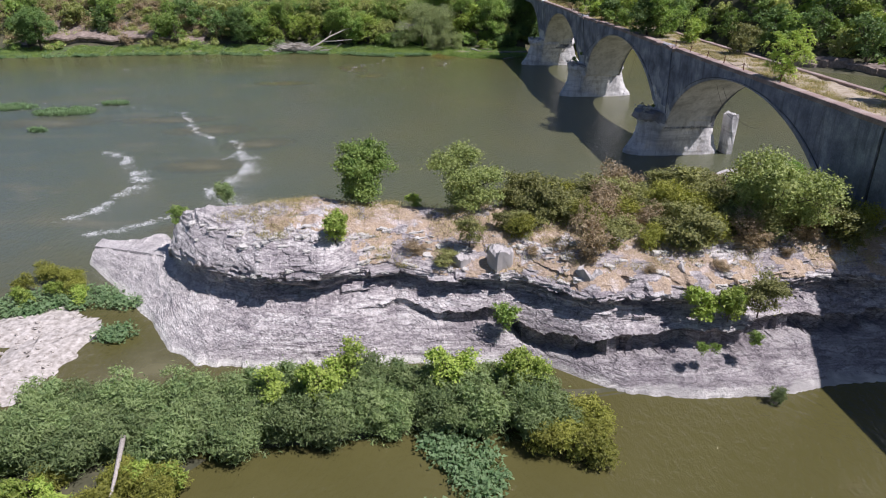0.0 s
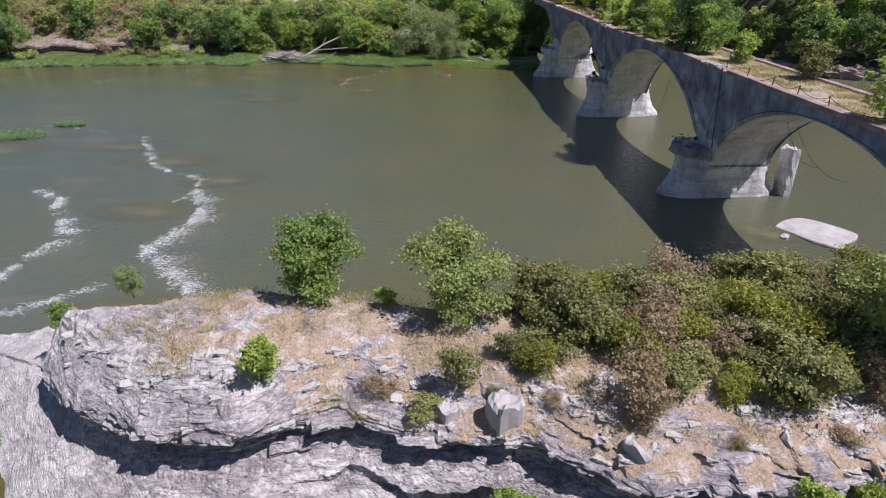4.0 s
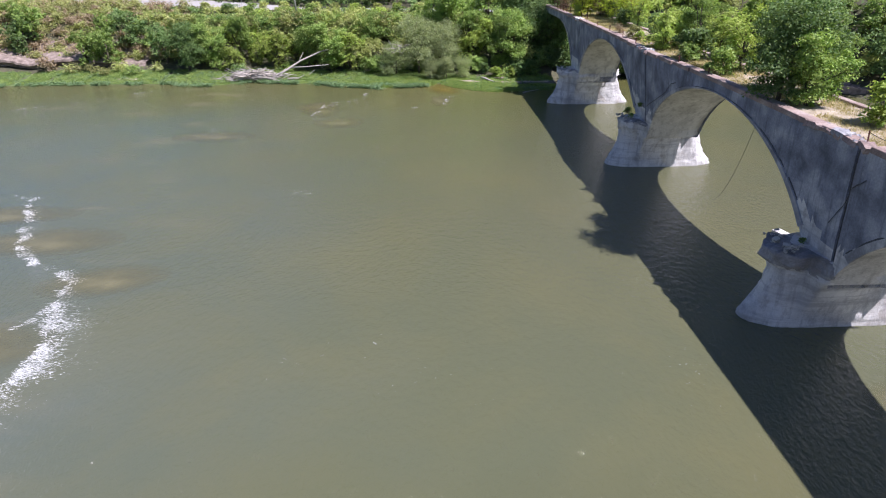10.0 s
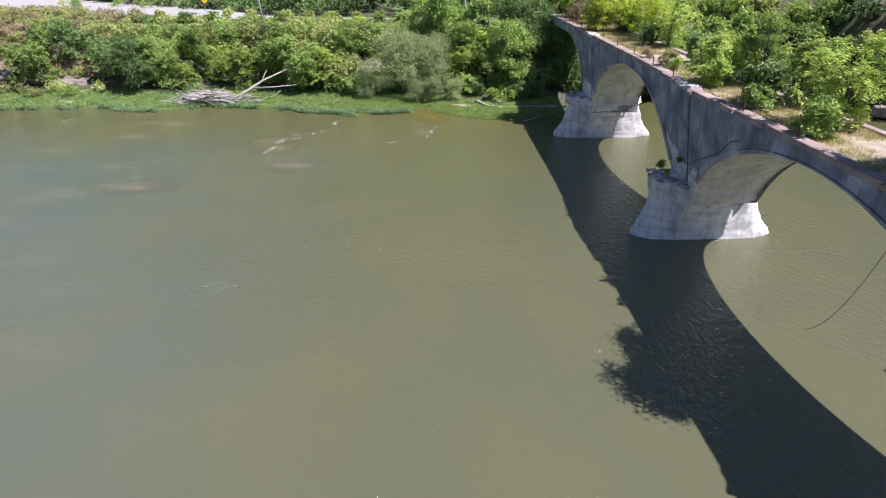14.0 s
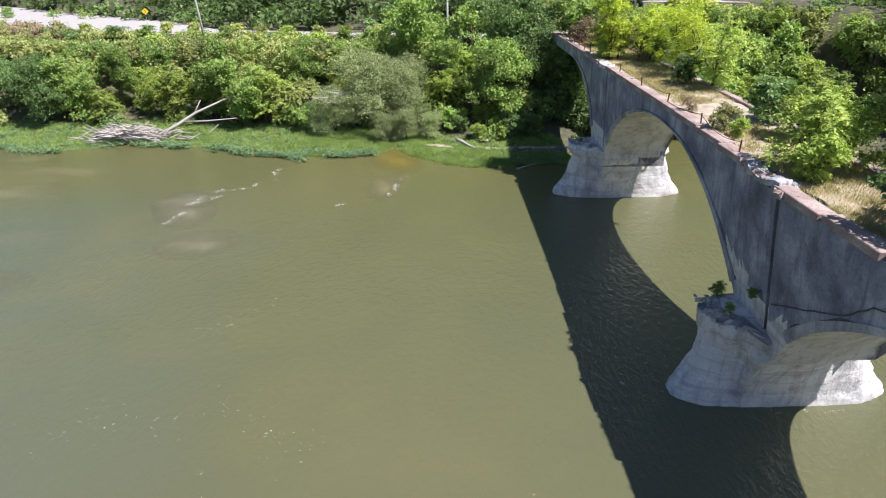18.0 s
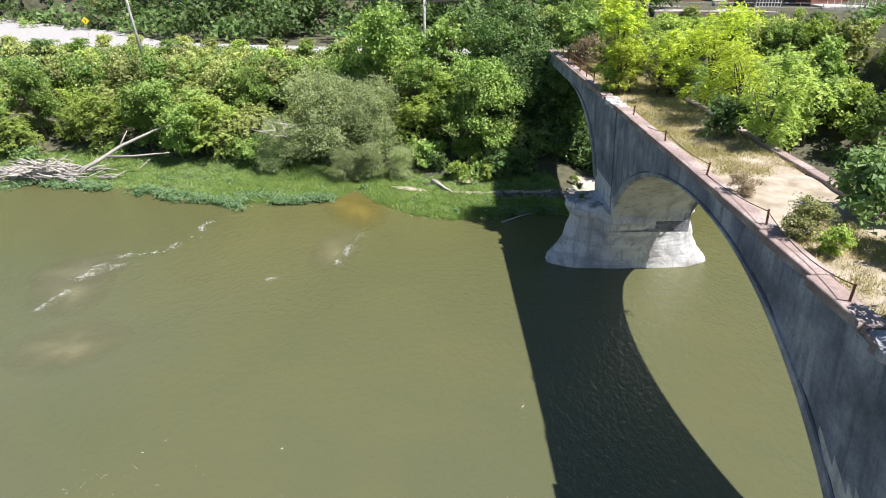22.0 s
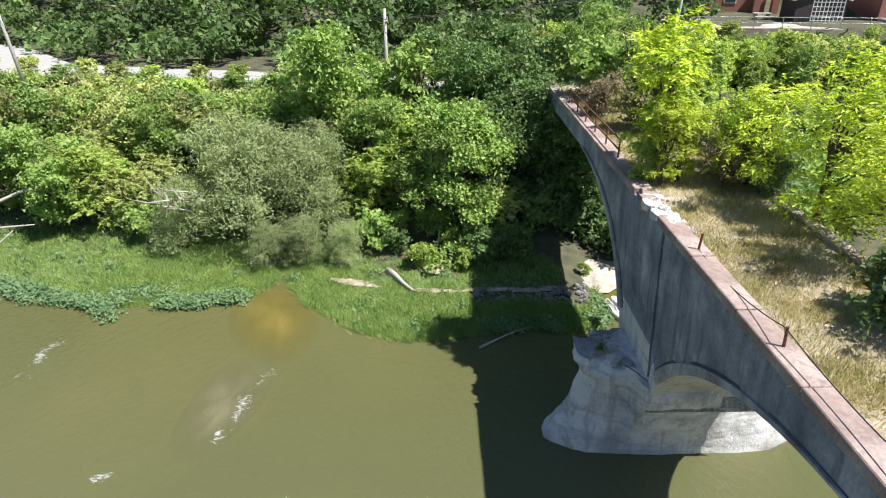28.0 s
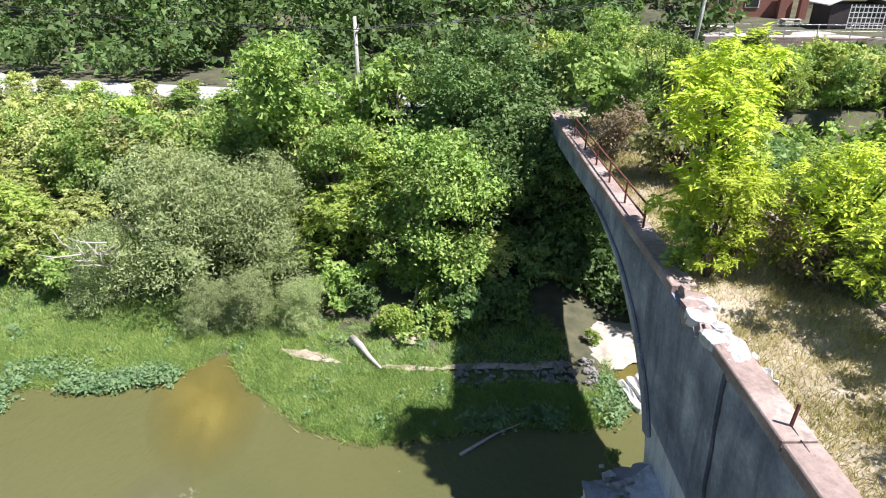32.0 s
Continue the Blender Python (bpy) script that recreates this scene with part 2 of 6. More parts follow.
def concrete_material(name, base, stain, lime, relief=0.06):
    m, nt, b = material(name)
    v = coords(nt)
    a = noise_tex(nt, v, 0.45, 6.0, 0.6)
    drips = noise_tex(nt, coords(nt, (1.6, 1.6, 0.16)), 1.5, 5.0, 0.6)
    fine = noise_tex(nt, v, 8.0, 6.0, 0.65)
    col = ramp(nt, a, [(0.3, stain), (0.5, base), (0.72, lime)])
    col = mix(nt, ramp(nt, drips, [(0.50, grey(0)), (0.66, grey(0.65))]), col, stain)
    spall = noise_tex(nt, coords(nt, (1, 1, 0.5)), 1.1, 8.0, 0.75)
    col = mix(nt, ramp(nt, spall, [(0.63, grey(0)), (0.69, grey(0.8))]), col, lime)
    col = mix(nt, 0.35, col, ramp(nt, fine, [(0.3, grey(0.3)), (0.7, grey(0.85))]), "OVERLAY")
    if relief > 0.1:
        strata = noise_tex(nt, coords(nt, (0.22, 0.22, 2.6)), 1.0, 6.0, 0.62, 0.5)
        col = mix(nt, ramp(nt, strata, [(0.36, grey(0.75)), (0.50, grey(0))]), col, mix(nt, 0.7, col, stain))
        blot = noise_tex(nt, coords(nt, (0.8, 0.8, 0.6)), 0.9, 7.0, 0.7, 0.6)
        col = mix(nt, ramp(nt, blot, [(0.56, grey(0)), (0.66, grey(0.6))]), col, (0.33, 0.29, 0.255))
    board = nt.nodes.new("ShaderNodeTexWave")
    board.bands_direction = "Z"
    board.inputs["Scale"].default_value, board.inputs["Distortion"].default_value = 1.1, 0.6
    link(nt, v, board.inputs["Vector"])
    link(nt, col, b.inputs["Base Color"])
    b.inputs["Roughness"].default_value = 0.9
    b.inputs["Specular IOR Level"].default_value = 0.25
    bump(nt, b, mix(nt, 0.12 if relief < 0.1 else 0.02, mix(nt, 0.5, fine, spall), board.outputs["Fac"]), 0.6, relief)
    return m


def water_material():
    m, nt, b = material("silty_green_river")
    v = coords(nt)
    patch = noise_tex(nt, v, 0.03, 5.0, 0.6, 0.6)
    sep = nt.nodes.new("ShaderNodeSeparateXYZ")
    link(nt, v, sep.inputs[0])
    along = nt.nodes.new("ShaderNodeMath")
    along.operation = "MULTIPLY_ADD"
    along.inputs[1].default_value = 1 / 160.0
    link(nt, sep.outputs["Y"], along.inputs[0])
    drift_ = nt.nodes.new("ShaderNodeMath")
    drift_.operation = "MULTIPLY"
    drift_.inputs[1].default_value = 0.10
    link(nt, patch, drift_.inputs[0])
    link(nt, drift_.outputs[0], along.inputs[2])
    col = ramp(nt, along.outputs[0], [(0.26, (0.096, 0.088, 0.030)), (0.40, (0.105, 0.114, 0.066)), (0.58, (0.110, 0.113, 0.063)), (0.75, (0.103, 0.109, 0.053)), (0.95, (0.112, 0.111, 0.041))])
    reach = ramp(nt, along.outputs[0], [(0.27, grey(0)), (0.36, grey(1)), (0.74, grey(1)), (0.90, grey(0.1))])
    open_x = nt.nodes.new("ShaderNodeMath")
    open_x.operation = "MULTIPLY_ADD"
    open_x.inputs[1].default_value = 40.0
    link(nt, noise_tex(nt, coords(nt), 0.035, 3.0), open_x.inputs[0])
    link(nt, sep.outputs["X"], open_x.inputs[2])
    side = nt.nodes.new("ShaderNodeMapRange")
    for k, val in (("From Min", 26.0), ("From Max", -14.0), ("To Min", 0.0), ("To Max", 1.0)):
        side.inputs[k].default_value = val
    link(nt, open_x.outputs[0], side.inputs["Value"])
    # sky reflection on the open left water, put into the base colour as blue-grey
    col = mix(nt, mix(nt, 1.0, reach, side.outputs["Result"], "MULTIPLY"), col, (0.102, 0.127, 0.118))
    col = mix(nt, ramp(nt, noise_tex(nt, v, 0.06, 4.0, 0.6, 0.4), [(0.42, grey(0)), (0.72, grey(0.4))]), col, (0.155, 0.140, 0.060))
    shoal = noise_tex(nt, coords(nt, (0.10, 0.22, 1.0)), 1.0, 4.0, 0.55, 0.4)
    west = nt.nodes.new("ShaderNodeMapRange")
    for k, val in (("From Min", -8.0), ("From Max", -26.0), ("To Min", 0.0), ("To Max", 1.0)):
        west.inputs[k].default_value = val
    link(nt, sep.outputs["X"], west.inputs["Value"])
    sandy = mix(nt, 1.0, ramp(nt, shoal, [(0.55, grey(0)), (0.72, grey(0.32))]), west.outputs["Result"], "MULTIPLY")
    col = mix(nt, sandy, col, (0.26, 0.22, 0.15))
    link(nt, col, b.inputs["Base Color"])
    b.inputs["Roughness"].default_value = 0.9
    b.inputs["Specular IOR Level"].default_value = 0.0
    b.inputs["Coat Weight"].default_value = 1.0
    b.inputs["Coat IOR"].default_value = 1.40
    b.inputs["Coat Roughness"].default_value = 0.08
    rip = noise_tex(nt, coords(nt, (1.0, 0.6, 1.0)), 2.6, 4.0, 0.65, 0.3)
    big = noise_tex(nt, coords(nt, (0.5, 1.0, 1.0)), 0.35, 3.0)
    wave = nt.nodes.new("ShaderNodeBump")
    wave.inputs["Strength"].default_value, wave.inputs["Distance"].default_value = 0.9, 0.30
    link(nt, mix(nt, 0.2, rip, big), wave.inputs["Height"])
    link(nt, wave.outputs["Normal"], b.inputs["Coat Normal"])
    return m


def simple(name, a, b_, scale=4.0, rough=0.8, metal=0.0, strength=0.3):
    m, nt, b = material(name)
    n = noise_tex(nt, coords(nt), scale, 5.0, 0.6)
    link(nt, ramp(nt, n, [(0.3, a), (0.7, b_)]), b.inputs["Base Color"])
    b.inputs["Roughness"].default_value, b.inputs["Metallic"].default_value = rough, metal
    bump(nt, b, n, strength, 0.05)
    return m


ROCK, SOIL, WATER = rock_material(), dry_soil_material(), water_material()
# the blue in the wall colour stands in for skylight on its shaded face
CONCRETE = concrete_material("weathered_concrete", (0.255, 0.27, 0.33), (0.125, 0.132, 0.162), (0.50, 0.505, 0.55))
PIER = concrete_material("pale_pier_concrete", (0.70, 0.68, 0.66), (0.36, 0.345, 0.35), (0.82, 0.80, 0.78), 0.16)
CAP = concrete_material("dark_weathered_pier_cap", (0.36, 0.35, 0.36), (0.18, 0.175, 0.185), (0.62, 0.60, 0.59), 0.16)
LIMED = concrete_material("lime_streaked_concrete", (0.36, 0.36, 0.385), (0.20, 0.20, 0.22), (0.60, 0.59, 0.59))
# soffit tone raised to stand in for light thrown up by the water
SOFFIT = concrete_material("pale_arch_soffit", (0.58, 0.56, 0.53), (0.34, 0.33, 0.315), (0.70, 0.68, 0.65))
COPING = concrete_material("pinkish_coping_concrete", (0.35, 0.265, 0.24), (0.22, 0.165, 0.15), (0.47, 0.40, 0.37))
GROUND = simple("bank_earth_under_growth", (0.045, 0.05, 0.028), (0.13, 0.12, 0.07), 0.8, 0.95)
GRAVEL = simple("pale_gravel", (0.26, 0.23, 0.20), (0.70, 0.65, 0.61), 3.4, 0.95, 0.0, 0.9)
ROAD = simple("pale_concrete_road", (0.36, 0.34, 0.33), (0.45, 0.43, 0.42), 1.5, 0.9)
FOAM, fnt, fb = material("white_water_foam")
fb.inputs["Base Color"].default_value, fb.inputs["Roughness"].default_value = (0.78, 0.80, 0.78, 1), 0.6
link(fnt, ramp(fnt, noise_tex(fnt, coords(fnt, (3.0, 7.0, 1.0)), 1.6, 6.0, 0.75), [(0.40, grey(0.0)), (0.62, grey(0.85))]), fb.inputs["Alpha"])
RUST = simple("rusty_iron", (0.10, 0.035, 0.025), (0.22, 0.075, 0.05), 12.0, 0.8)
DARK_LINE = simple("dark_joint_dirt_and_shade", (0.06, 0.06, 0.065), (0.13, 0.13, 0.135), 3.0, 0.95)
DECKSOIL = simple("dry_track_bed_earth", (0.29, 0.235, 0.165), (0.52, 0.445, 0.355), 1.3, 0.95, 0.0, 0.8)
SLAB = simple("smooth_pale_rock", (0.38, 0.36, 0.355), (0.56, 0.53, 0.52), 0.9, 0.9, 0.0, 0.35)
EARTH = simple("pinkish_dry_earth", (0.15, 0.115, 0.095), (0.40, 0.32, 0.28), 1.6, 0.95, 0.0, 0.9)
SAND = simple("tan_sand_and_gravel", (0.30, 0.265, 0.22), (0.56, 0.51, 0.445), 1.4, 0.95, 0.0, 0.7)
WIRE = simple("dark_cable", (0.02, 0.02, 0.02), (0.05, 0.045, 0.04), 10.0, 0.7)


# ---- mesh helpers ----
def mesh(name, verts, faces, mat, smooth=False):
    me = bpy.data.meshes.new(name)
    me.from_pydata([tuple(map(float, v)) for v in verts], [], faces)
    me.materials.append(mat)
    if smooth:
        me.shade_smooth()
    me.update()
    return me


def put(name, me, parent=None, label="", at=None):
    ob = new(name, me)
    if parent is not None:
        ob.parent = parent
    if at is not None:
        ob.matrix_basis = at
    return tagged(ob, label)


def part(name, bm, mat, parent, label=""):
    me = bpy.data.meshes.new(name)
    bm.to_mesh(me)
    bm.free()
    me.materials.append(mat)
    return put(name, me, parent, label)


def sheet(rows):
    """Quads between equal rows of points."""
    n = len(rows[0])
    verts = [p for r in rows for p in r]
    faces = [(i * n + j, i * n + j + 1, (i + 1) * n + j + 1, (i + 1) * n + j) for i in range(len(rows) - 1) for j in range(n - 1)]
    return verts, faces


def tube(path, radii, sides=6, verts=None, faces=None):
    verts, faces = ([] if verts is None else verts), ([] if faces is None else faces)
    start = len(verts)
    path = [Vector(p) for p in path]
    for i, p in enumerate(path):
        d = (path[min(i + 1, len(path) - 1)] - path[max(i - 1, 0)]).normalized()
        a = d.orthogonal().normalized()
        b = d.cross(a)
        for k in range(sides):
            w = 2 * math.pi * k / sides
            verts.append(p + (a * math.cos(w) + b * math.sin(w)) * radii[i])
    for i in range(len(path) - 1):
        for k in range(sides):
            o, q = start + i * sides, (k + 1) % sides
            faces.append((o + k, o + q, o + sides + q, o + sides + k))
    faces.append(tuple(start + k for k in reversed(range(sides))))
    faces.append(tuple(start + (len(path) - 1) * sides + k for k in range(sides)))
    return verts, faces


def box(sx, sy, sz, bevel=0.02):
    bm = bmesh.new()
    bmesh.ops.create_cube(bm, size=1.0)
    bmesh.ops.scale(bm, vec=(sx, sy, sz), verts=bm.verts)
    if bevel:
        bmesh.ops.bevel(bm, geom=bm.edges[:], offset=bevel, segments=1, affect="EDGES")
    return bm


def fbm(x, y, z=0.0, octaves=4):
    return noise.fractal(Vector((x, y, z)), 1.0, 2.0, octaves)


# ---- plan ----
SHORE_X = [-400, -120, -80, -54, -35, -28, -20, -9, -2, 2, 10, 12, 14, 18, 21, 26, 28.5, 31, 33, 34.2, 36, 38.5, 44, 60, 73, 80, 90, 110, 200, 500]
SHORE_Y = [160, 148, 147, 149, 148, 145.5, 149, 146, 143, 142, 143, 145.5, 142, 138.3, 137.2, 138, 138.4, 138, 138.2, 142.6, 144, 145, 150, 146, 137, 120, 110, 98, 60, -40]
RISE_D = [-60, -8, -1, 0, 3, 8, 14, 22, 27, 48, 62, 95, 150, 600]
RISE_Z = [-2.0, -1.3, -0.25, -0.03, 0.35, 0.9, 2.6, 8.0, 10.0, 10.2, 15, 22, 27, 40]


def shore(x):
    return float(np.interp(x, SHORE_X, SHORE_Y))


NEAR = [(-95, 208), (-75, 195), (-55, 182.5), (-40, 176), (-26, 172.5), (-14, 169.8), (8, 165.8), (30, 162), (60, 163)]
FAR = [(-100, 238), (-78, 228), (-56, 210), (-40, 199), (-28, 190), (-16, 177.0), (8, 171), (30, 167.5), (60, 168)]


def road_band(x):
    return float(np.interp(x, *zip(*NEAR))), float(np.interp(x, *zip(*FAR)))


def ground_z(x, y):
    d = y - shore(x)
    a, b = road_band(x)
    if x < 62 and a - 3 < y < b + 3:
        return 10.0
    lift = 4.0 * min(1, max(0, (x - 40) / 10)) * min(1, max(0, (d - 12) / 12))
    return float(np.interp(d, RISE_D, RISE_Z)) + lift + 0.25 * fbm(x * 0.15, y * 0.15) * min(1, max(0, d / 8))


# ---- ground and water ----
gx = np.concatenate([[-2500, -900, -400, -250], np.arange(-160, 181, 2.5), [260, 450, 900, 2500]])
gy = np.concatenate([[-2500, -900, -300, -100, 0, 60, 100, 120], np.arange(130, 261, 2.0), [300, 400, 700, 1500, 2500]])
rows = [[(x, y, ground_z(x, y)) for x in gx] for y in gy]
ground = put("ground", mesh("ground", *sheet(rows), GROUND, True))
tagged(ground, "dark earth river bank under dense growth", "ground", kind="structure")
wx = np.concatenate([[-2500, -600], np.arange(-200, 201, 20), [600, 2500]])
wy = np.concatenate([[-2500, -600], np.arange(-100, 181, 20), [600, 2500]])
water = put("water", mesh("water", *sheet([[(x, y, 0.0) for x in wx] for y in wy]), WATER))
tagged(water, "murky olive green river with small ripples", "water", kind="structure")

# ---- the rock island ----
IX = [-22.6, -20, -17.4, -15.2, -13.1, -11, -8.7, -2, 4, 8.2, 10.5, 12.2, 15.9, 20, 23.3, 28, 36]
IY = [43.6, 40.3, 37, 34.2, 31, 29.8, 29.4, 29, 28.8, 28.3, 26.3, 25, 24.3, 24, 24.7, 25, 25]
CX = [-22.6, -16.2, -15, -13.6, -11.3, -8, -4.4, -2, 0, 2.5, 5, 7.2, 10.7, 12.6, 17, 20, 24, 36]
CY = [45.0, 41.0, 39.0, 37.0, 34.6, 32.6, 31.9, 32.6, 33.2, 31.9, 31.4, 30.9, 28.4, 28.3, 27.9, 28.6, 29, 29]
TX = [-22.6, -16.0, -15.5, -15.0, -14.0, -12.5, -4.7, -2.4, 2.4, 6, 10.8, 20, 36]
TZ = [0.8, 1.7, 1.9, 3.9, 4.8, 5.2, 5.9, 5.2, 4.9, 5.2, 5.4, 5.5, 5.6]
BX = [-22.6, -21.6, -16.6, -12, -4, 6, 20, 36]
BY = [45.0, 46.6, 47.3, 46.8, 45.4, 44.0, 43.0, 42.5]
EX = [-22.6, -17.5, -16.2, -12.8, -10, -5, 0, 4, 10, 20, 36]
EY = [45.1, 45.5, 43.0, 40.6, 41.3, 42.4, 41.2, 39.9, 40.5, 40.0, 39.5]


def cell(*k):
    """A repeatable random number from 0 to 1 for whole numbers."""
    return noise.cell(Vector((k[0] + 0.5, (k[1] if len(k) > 1 else 0) + 0.5, (k[2] if len(k) > 2 else 0) + 0.5))) * 0.5 + 0.5


def blocks(x, z):
    """How far a bed of the cliff stands out: broken beds of uneven length."""
    bed = math.floor(z * 2.3 + 0.9 * noise.noise(Vector((x * 0.22, 3.0, 0.0))))
    n = math.floor(x / (0.9 + 1.6 * cell(bed, 5)) + 9 * cell(bed, 2))
    sub = math.floor(z * 8.0)
    return (cell(bed, n, 1) - 0.5) * (0.75 if x > -1.5 else 0.5) + (cell(sub, math.floor(x * 1.7 + 5 * cell(sub, 8)), 4) - 0.5) * 0.26


def island_profile(x):
    f = lambda xs, ys: float(np.interp(x, xs, ys))
    yw, yc, zt, yb, ye = f(IX, IY), f(CX, CY), f(TX, TZ), f(BX, BY), f(EX, EY)
    ragged = 0.8 * fbm(x * 0.5, 21.0) + 0.35 * fbm(x * 1.9, 22.0)
    has = min(1.0, max(0.0, (x + 15.8) / 0.6))
    zc = f([-22.6, -16, -11, -4, 3, 36], [0.8, 1.7, 1.9, 2.5, 2.8, 3.1])
    drop = f([-3, 0, 5, 9, 24, 30], [0.0, 0.3, 0.8, 1.15, 1.1, 0.7])
    wide = 0.9 + 0.5 * fbm(x * 0.3, 4.0) + 0.06 * fbm(x * 1.2, 8.0)
    rim = 1 - max(0.4, wide) / max(1.5, yc - yw)
    pts = []
    for i in range(60):
        v = i / 59
        y = yw - 0.6 + (yc - yw + 0.6) * v + ragged * max(0.0, 1 - 3.5 * v)
        z = -0.5 + (zc + 0.5) * (0.30 * v + 0.70 * math.sin(v * 1.57) ** 0.95)
        if drop > 0 and v < rim + 0.03:
            z -= drop * min(1.0, v / rim) ** 0.6 * min(1.0, (rim + 0.03 - v) / 0.03)
            if v > rim - 0.02:
                y += 0.75 * min(1.0, drop) * (1 + fbm(x * 0.8, 31.0))
        pts.append((y, z, 0))
    for i in range(1, 44):
        v = i / 43
        z = zc + (zt - zc) * v
        under = 0.9 * math.exp(-((v - 0.2) / 0.24) ** 2) * (0.95 if x < -2.0 else 0.75)
        out = 0.55 * math.exp(-((v - 0.66) / 0.2) ** 2) * ((0.55 if x < -2.0 else 0.45) + 0.9 * fbm(x * 0.35, 12.0))
        back = 2.3 * max(0.0, (v - 0.46) / 0.54) ** 1.25
        y = yc + has * (under - out + blocks(x, z) * (1 - 0.5 * (v > 0.6)) + back) + (1 - has) * 1.4 * v
        pts.append((y, z, 1))
    y0 = max(pts[-1][0], yc)
    mid, ze = zt + has * f([-17, -12, -5, 6, 36], [0.1, 0.6, 0.35, 0.75, 0.6]), zt * (1 - has) + has * 4.9
    for i in range(1, 40):
        v = i / 39
        y = y0 + (ye - y0) * v
        z = zt + (mid - zt) * math.sin(min(1, v * 2) * 1.57) + (ze - mid) * max(0, (v - 0.5) * 2) ** 2
        pts.append((y, z, 2))
    for i in range(1, 16):
        v = i / 15
        pts.append((ye + (yb + 0.6 - ye) * v, ze + (-0.6 - ze) * v ** 0.8, 3))
    return pts


rows = []
NC = 520
for x in np.linspace(-22.6, 35.8, NC):
    row = []
    x = float(x)
    for y, z, k in island_profile(x):
        n1 = fbm(x * 0.7, y * 0.7, z * 1.5, 5)
        dz = dy = 0.0
        if k == 0:
            t = z * 2.3 + 2.6 * fbm(x * 0.13, y * 0.26, 1.0) + 0.5 * fbm(x * 0.9, y * 0.9, 2.0)
            q = t - math.floor(t)
            ridge = abs(fbm(x * 1.1, y * 2.0, 3.0, 4))
            dz = (q * q * q - q) * 0.26 + 0.05 * n1 - 0.08 * max(0.0, 0.14 - ridge) / 0.14 + 0.16 * fbm(x * 0.2, y * 0.35, 7.0)
        elif k == 1:
            dy = 0.12 * n1
        elif k == 2:
            t = z * 4.0 + 2.2 * fbm(x * 0.25, y * 0.25, 5.0)
            q = t - math.floor(t)
            dz = 0.20 * n1 + (q ** 4 - q) * (0.26 if x < -3 else 0.14)
        else:
            dy, dz = 0.3 * n1, 0.15 * n1
        row.append((x + 0.10 * n1 * (k == 1), y + dy, z + dz * min(1, max(0.12, z))))
    rows.append(row)
iv, ifc = sheet([list(c) for c in zip(*rows)])
me = mesh("rock_island", iv, [tuple(reversed(q)) for q in ifc], ROCK)
me.materials.append(SOIL)
mi = []
for p in me.polygons:
    r = p.index // (NC - 1)
    px, py = p.center.x, p.center.y
    bare = px < -7.4 + 2.0 * fbm(px * 0.5, py * 0.5) and r < 60 + 43 + 29 + 6 * fbm(px * 0.4, py * 0.4)
    soil = 60 + 43 + 1 < r < 60 + 43 + 41 and px > -16 and not bare and fbm(px * 0.6, py * 0.6, 4.0) > -0.28
    soil = soil or (84 + 6 * fbm(px * 0.5, 3.0) < r <= 104 and px > -2.5 and fbm(px * 0.55, py * 0.9, 9.0) > -0.05)
    mi.append(1 if soil else 0)
me.polygons.foreach_set("material_index", mi)
island = put("rock_island", me)
tagged(island, "layered pale grey limestone island with sloping water-worn shelf", "rock", kind="structure")


def rough_block(sx, sy, sz, r, jag=0.14):
    bm = bmesh.new()
    bmesh.ops.create_cube(bm, size=1.0)
    bmesh.ops.subdivide_edges(bm, edges=bm.edges[:], cuts=2, use_grid_fill=True)
    for v in bm.verts:
        v.co = Vector((v.co.x * sx * (1 + r.uniform(-jag, jag)), v.co.y * sy * (1 + r.uniform(-jag, jag)), v.co.z * sz * (1 + r.uniform(-jag, jag))))
    return bm


def worn_block(sx, sy, sz, seed, jag=0.16, cuts=5):
    """A weathered slab: worn corners, uneven outline, rough top."""
    bm = bmesh.new()
    bmesh.ops.create_cube(bm, size=1.0)
    bmesh.ops.subdivide_edges(bm, edges=bm.edges[:], cuts=cuts, use_grid_fill=True)
    for v in bm.verts:
        p = v.co.copy()
        e = (abs(p.x) * 2) ** 6 + (abs(p.y) * 2) ** 6 + (abs(p.z) * 1.6) ** 6
        p *= 1.0 / max(1.0, e) ** 0.14
        n = noise.fractal(p * 2.2 + Vector((seed * 3.7, 0, 0)), 1.0, 2.0, 4)
        q = noise.noise(Vector((p.x * 1.8, p.y * 1.8, seed * 1.3)))
        v.co = Vector((p.x * sx * (1 + jag * q * 2), p.y * sy * (1 - jag * q * 2), p.z * sz + sz * (0.3 * n + 0.35 * q * (p.z > 0))))
    return bm


br = random.Random(41)
rock_kinds = []
for k in range(14):
    bm = rough_block(1.0, 0.7, 0.42, br, 0.24)
    me = bpy.data.meshes.new("rock_block")
    bm.to_mesh(me)
    bm.free()
    me.materials.append(ROCK)
    rock_kinds.append(me)
for k in range(170):
    x = br.uniform(-13.5, 27)
    prof = island_profile(x)
    y, z, _ = prof[br.choice((br.randint(80, 103), br.randint(92, 103), br.randint(100, 108)))]
    sc = br.uniform(0.15, 0.6)
    ob = put("rock_block", rock_kinds[k % 14], island)
    ob.matrix_basis = pose(x, y + 0.12 * sc, z - 0.02, br.uniform(-10, 10), br.uniform(-10, 10), br.uniform(-35, 35)) @ Matrix.Diagonal((sc * br.uniform(0.8, 1.5), sc, sc * br.uniform(0.5, 1.0), 1))
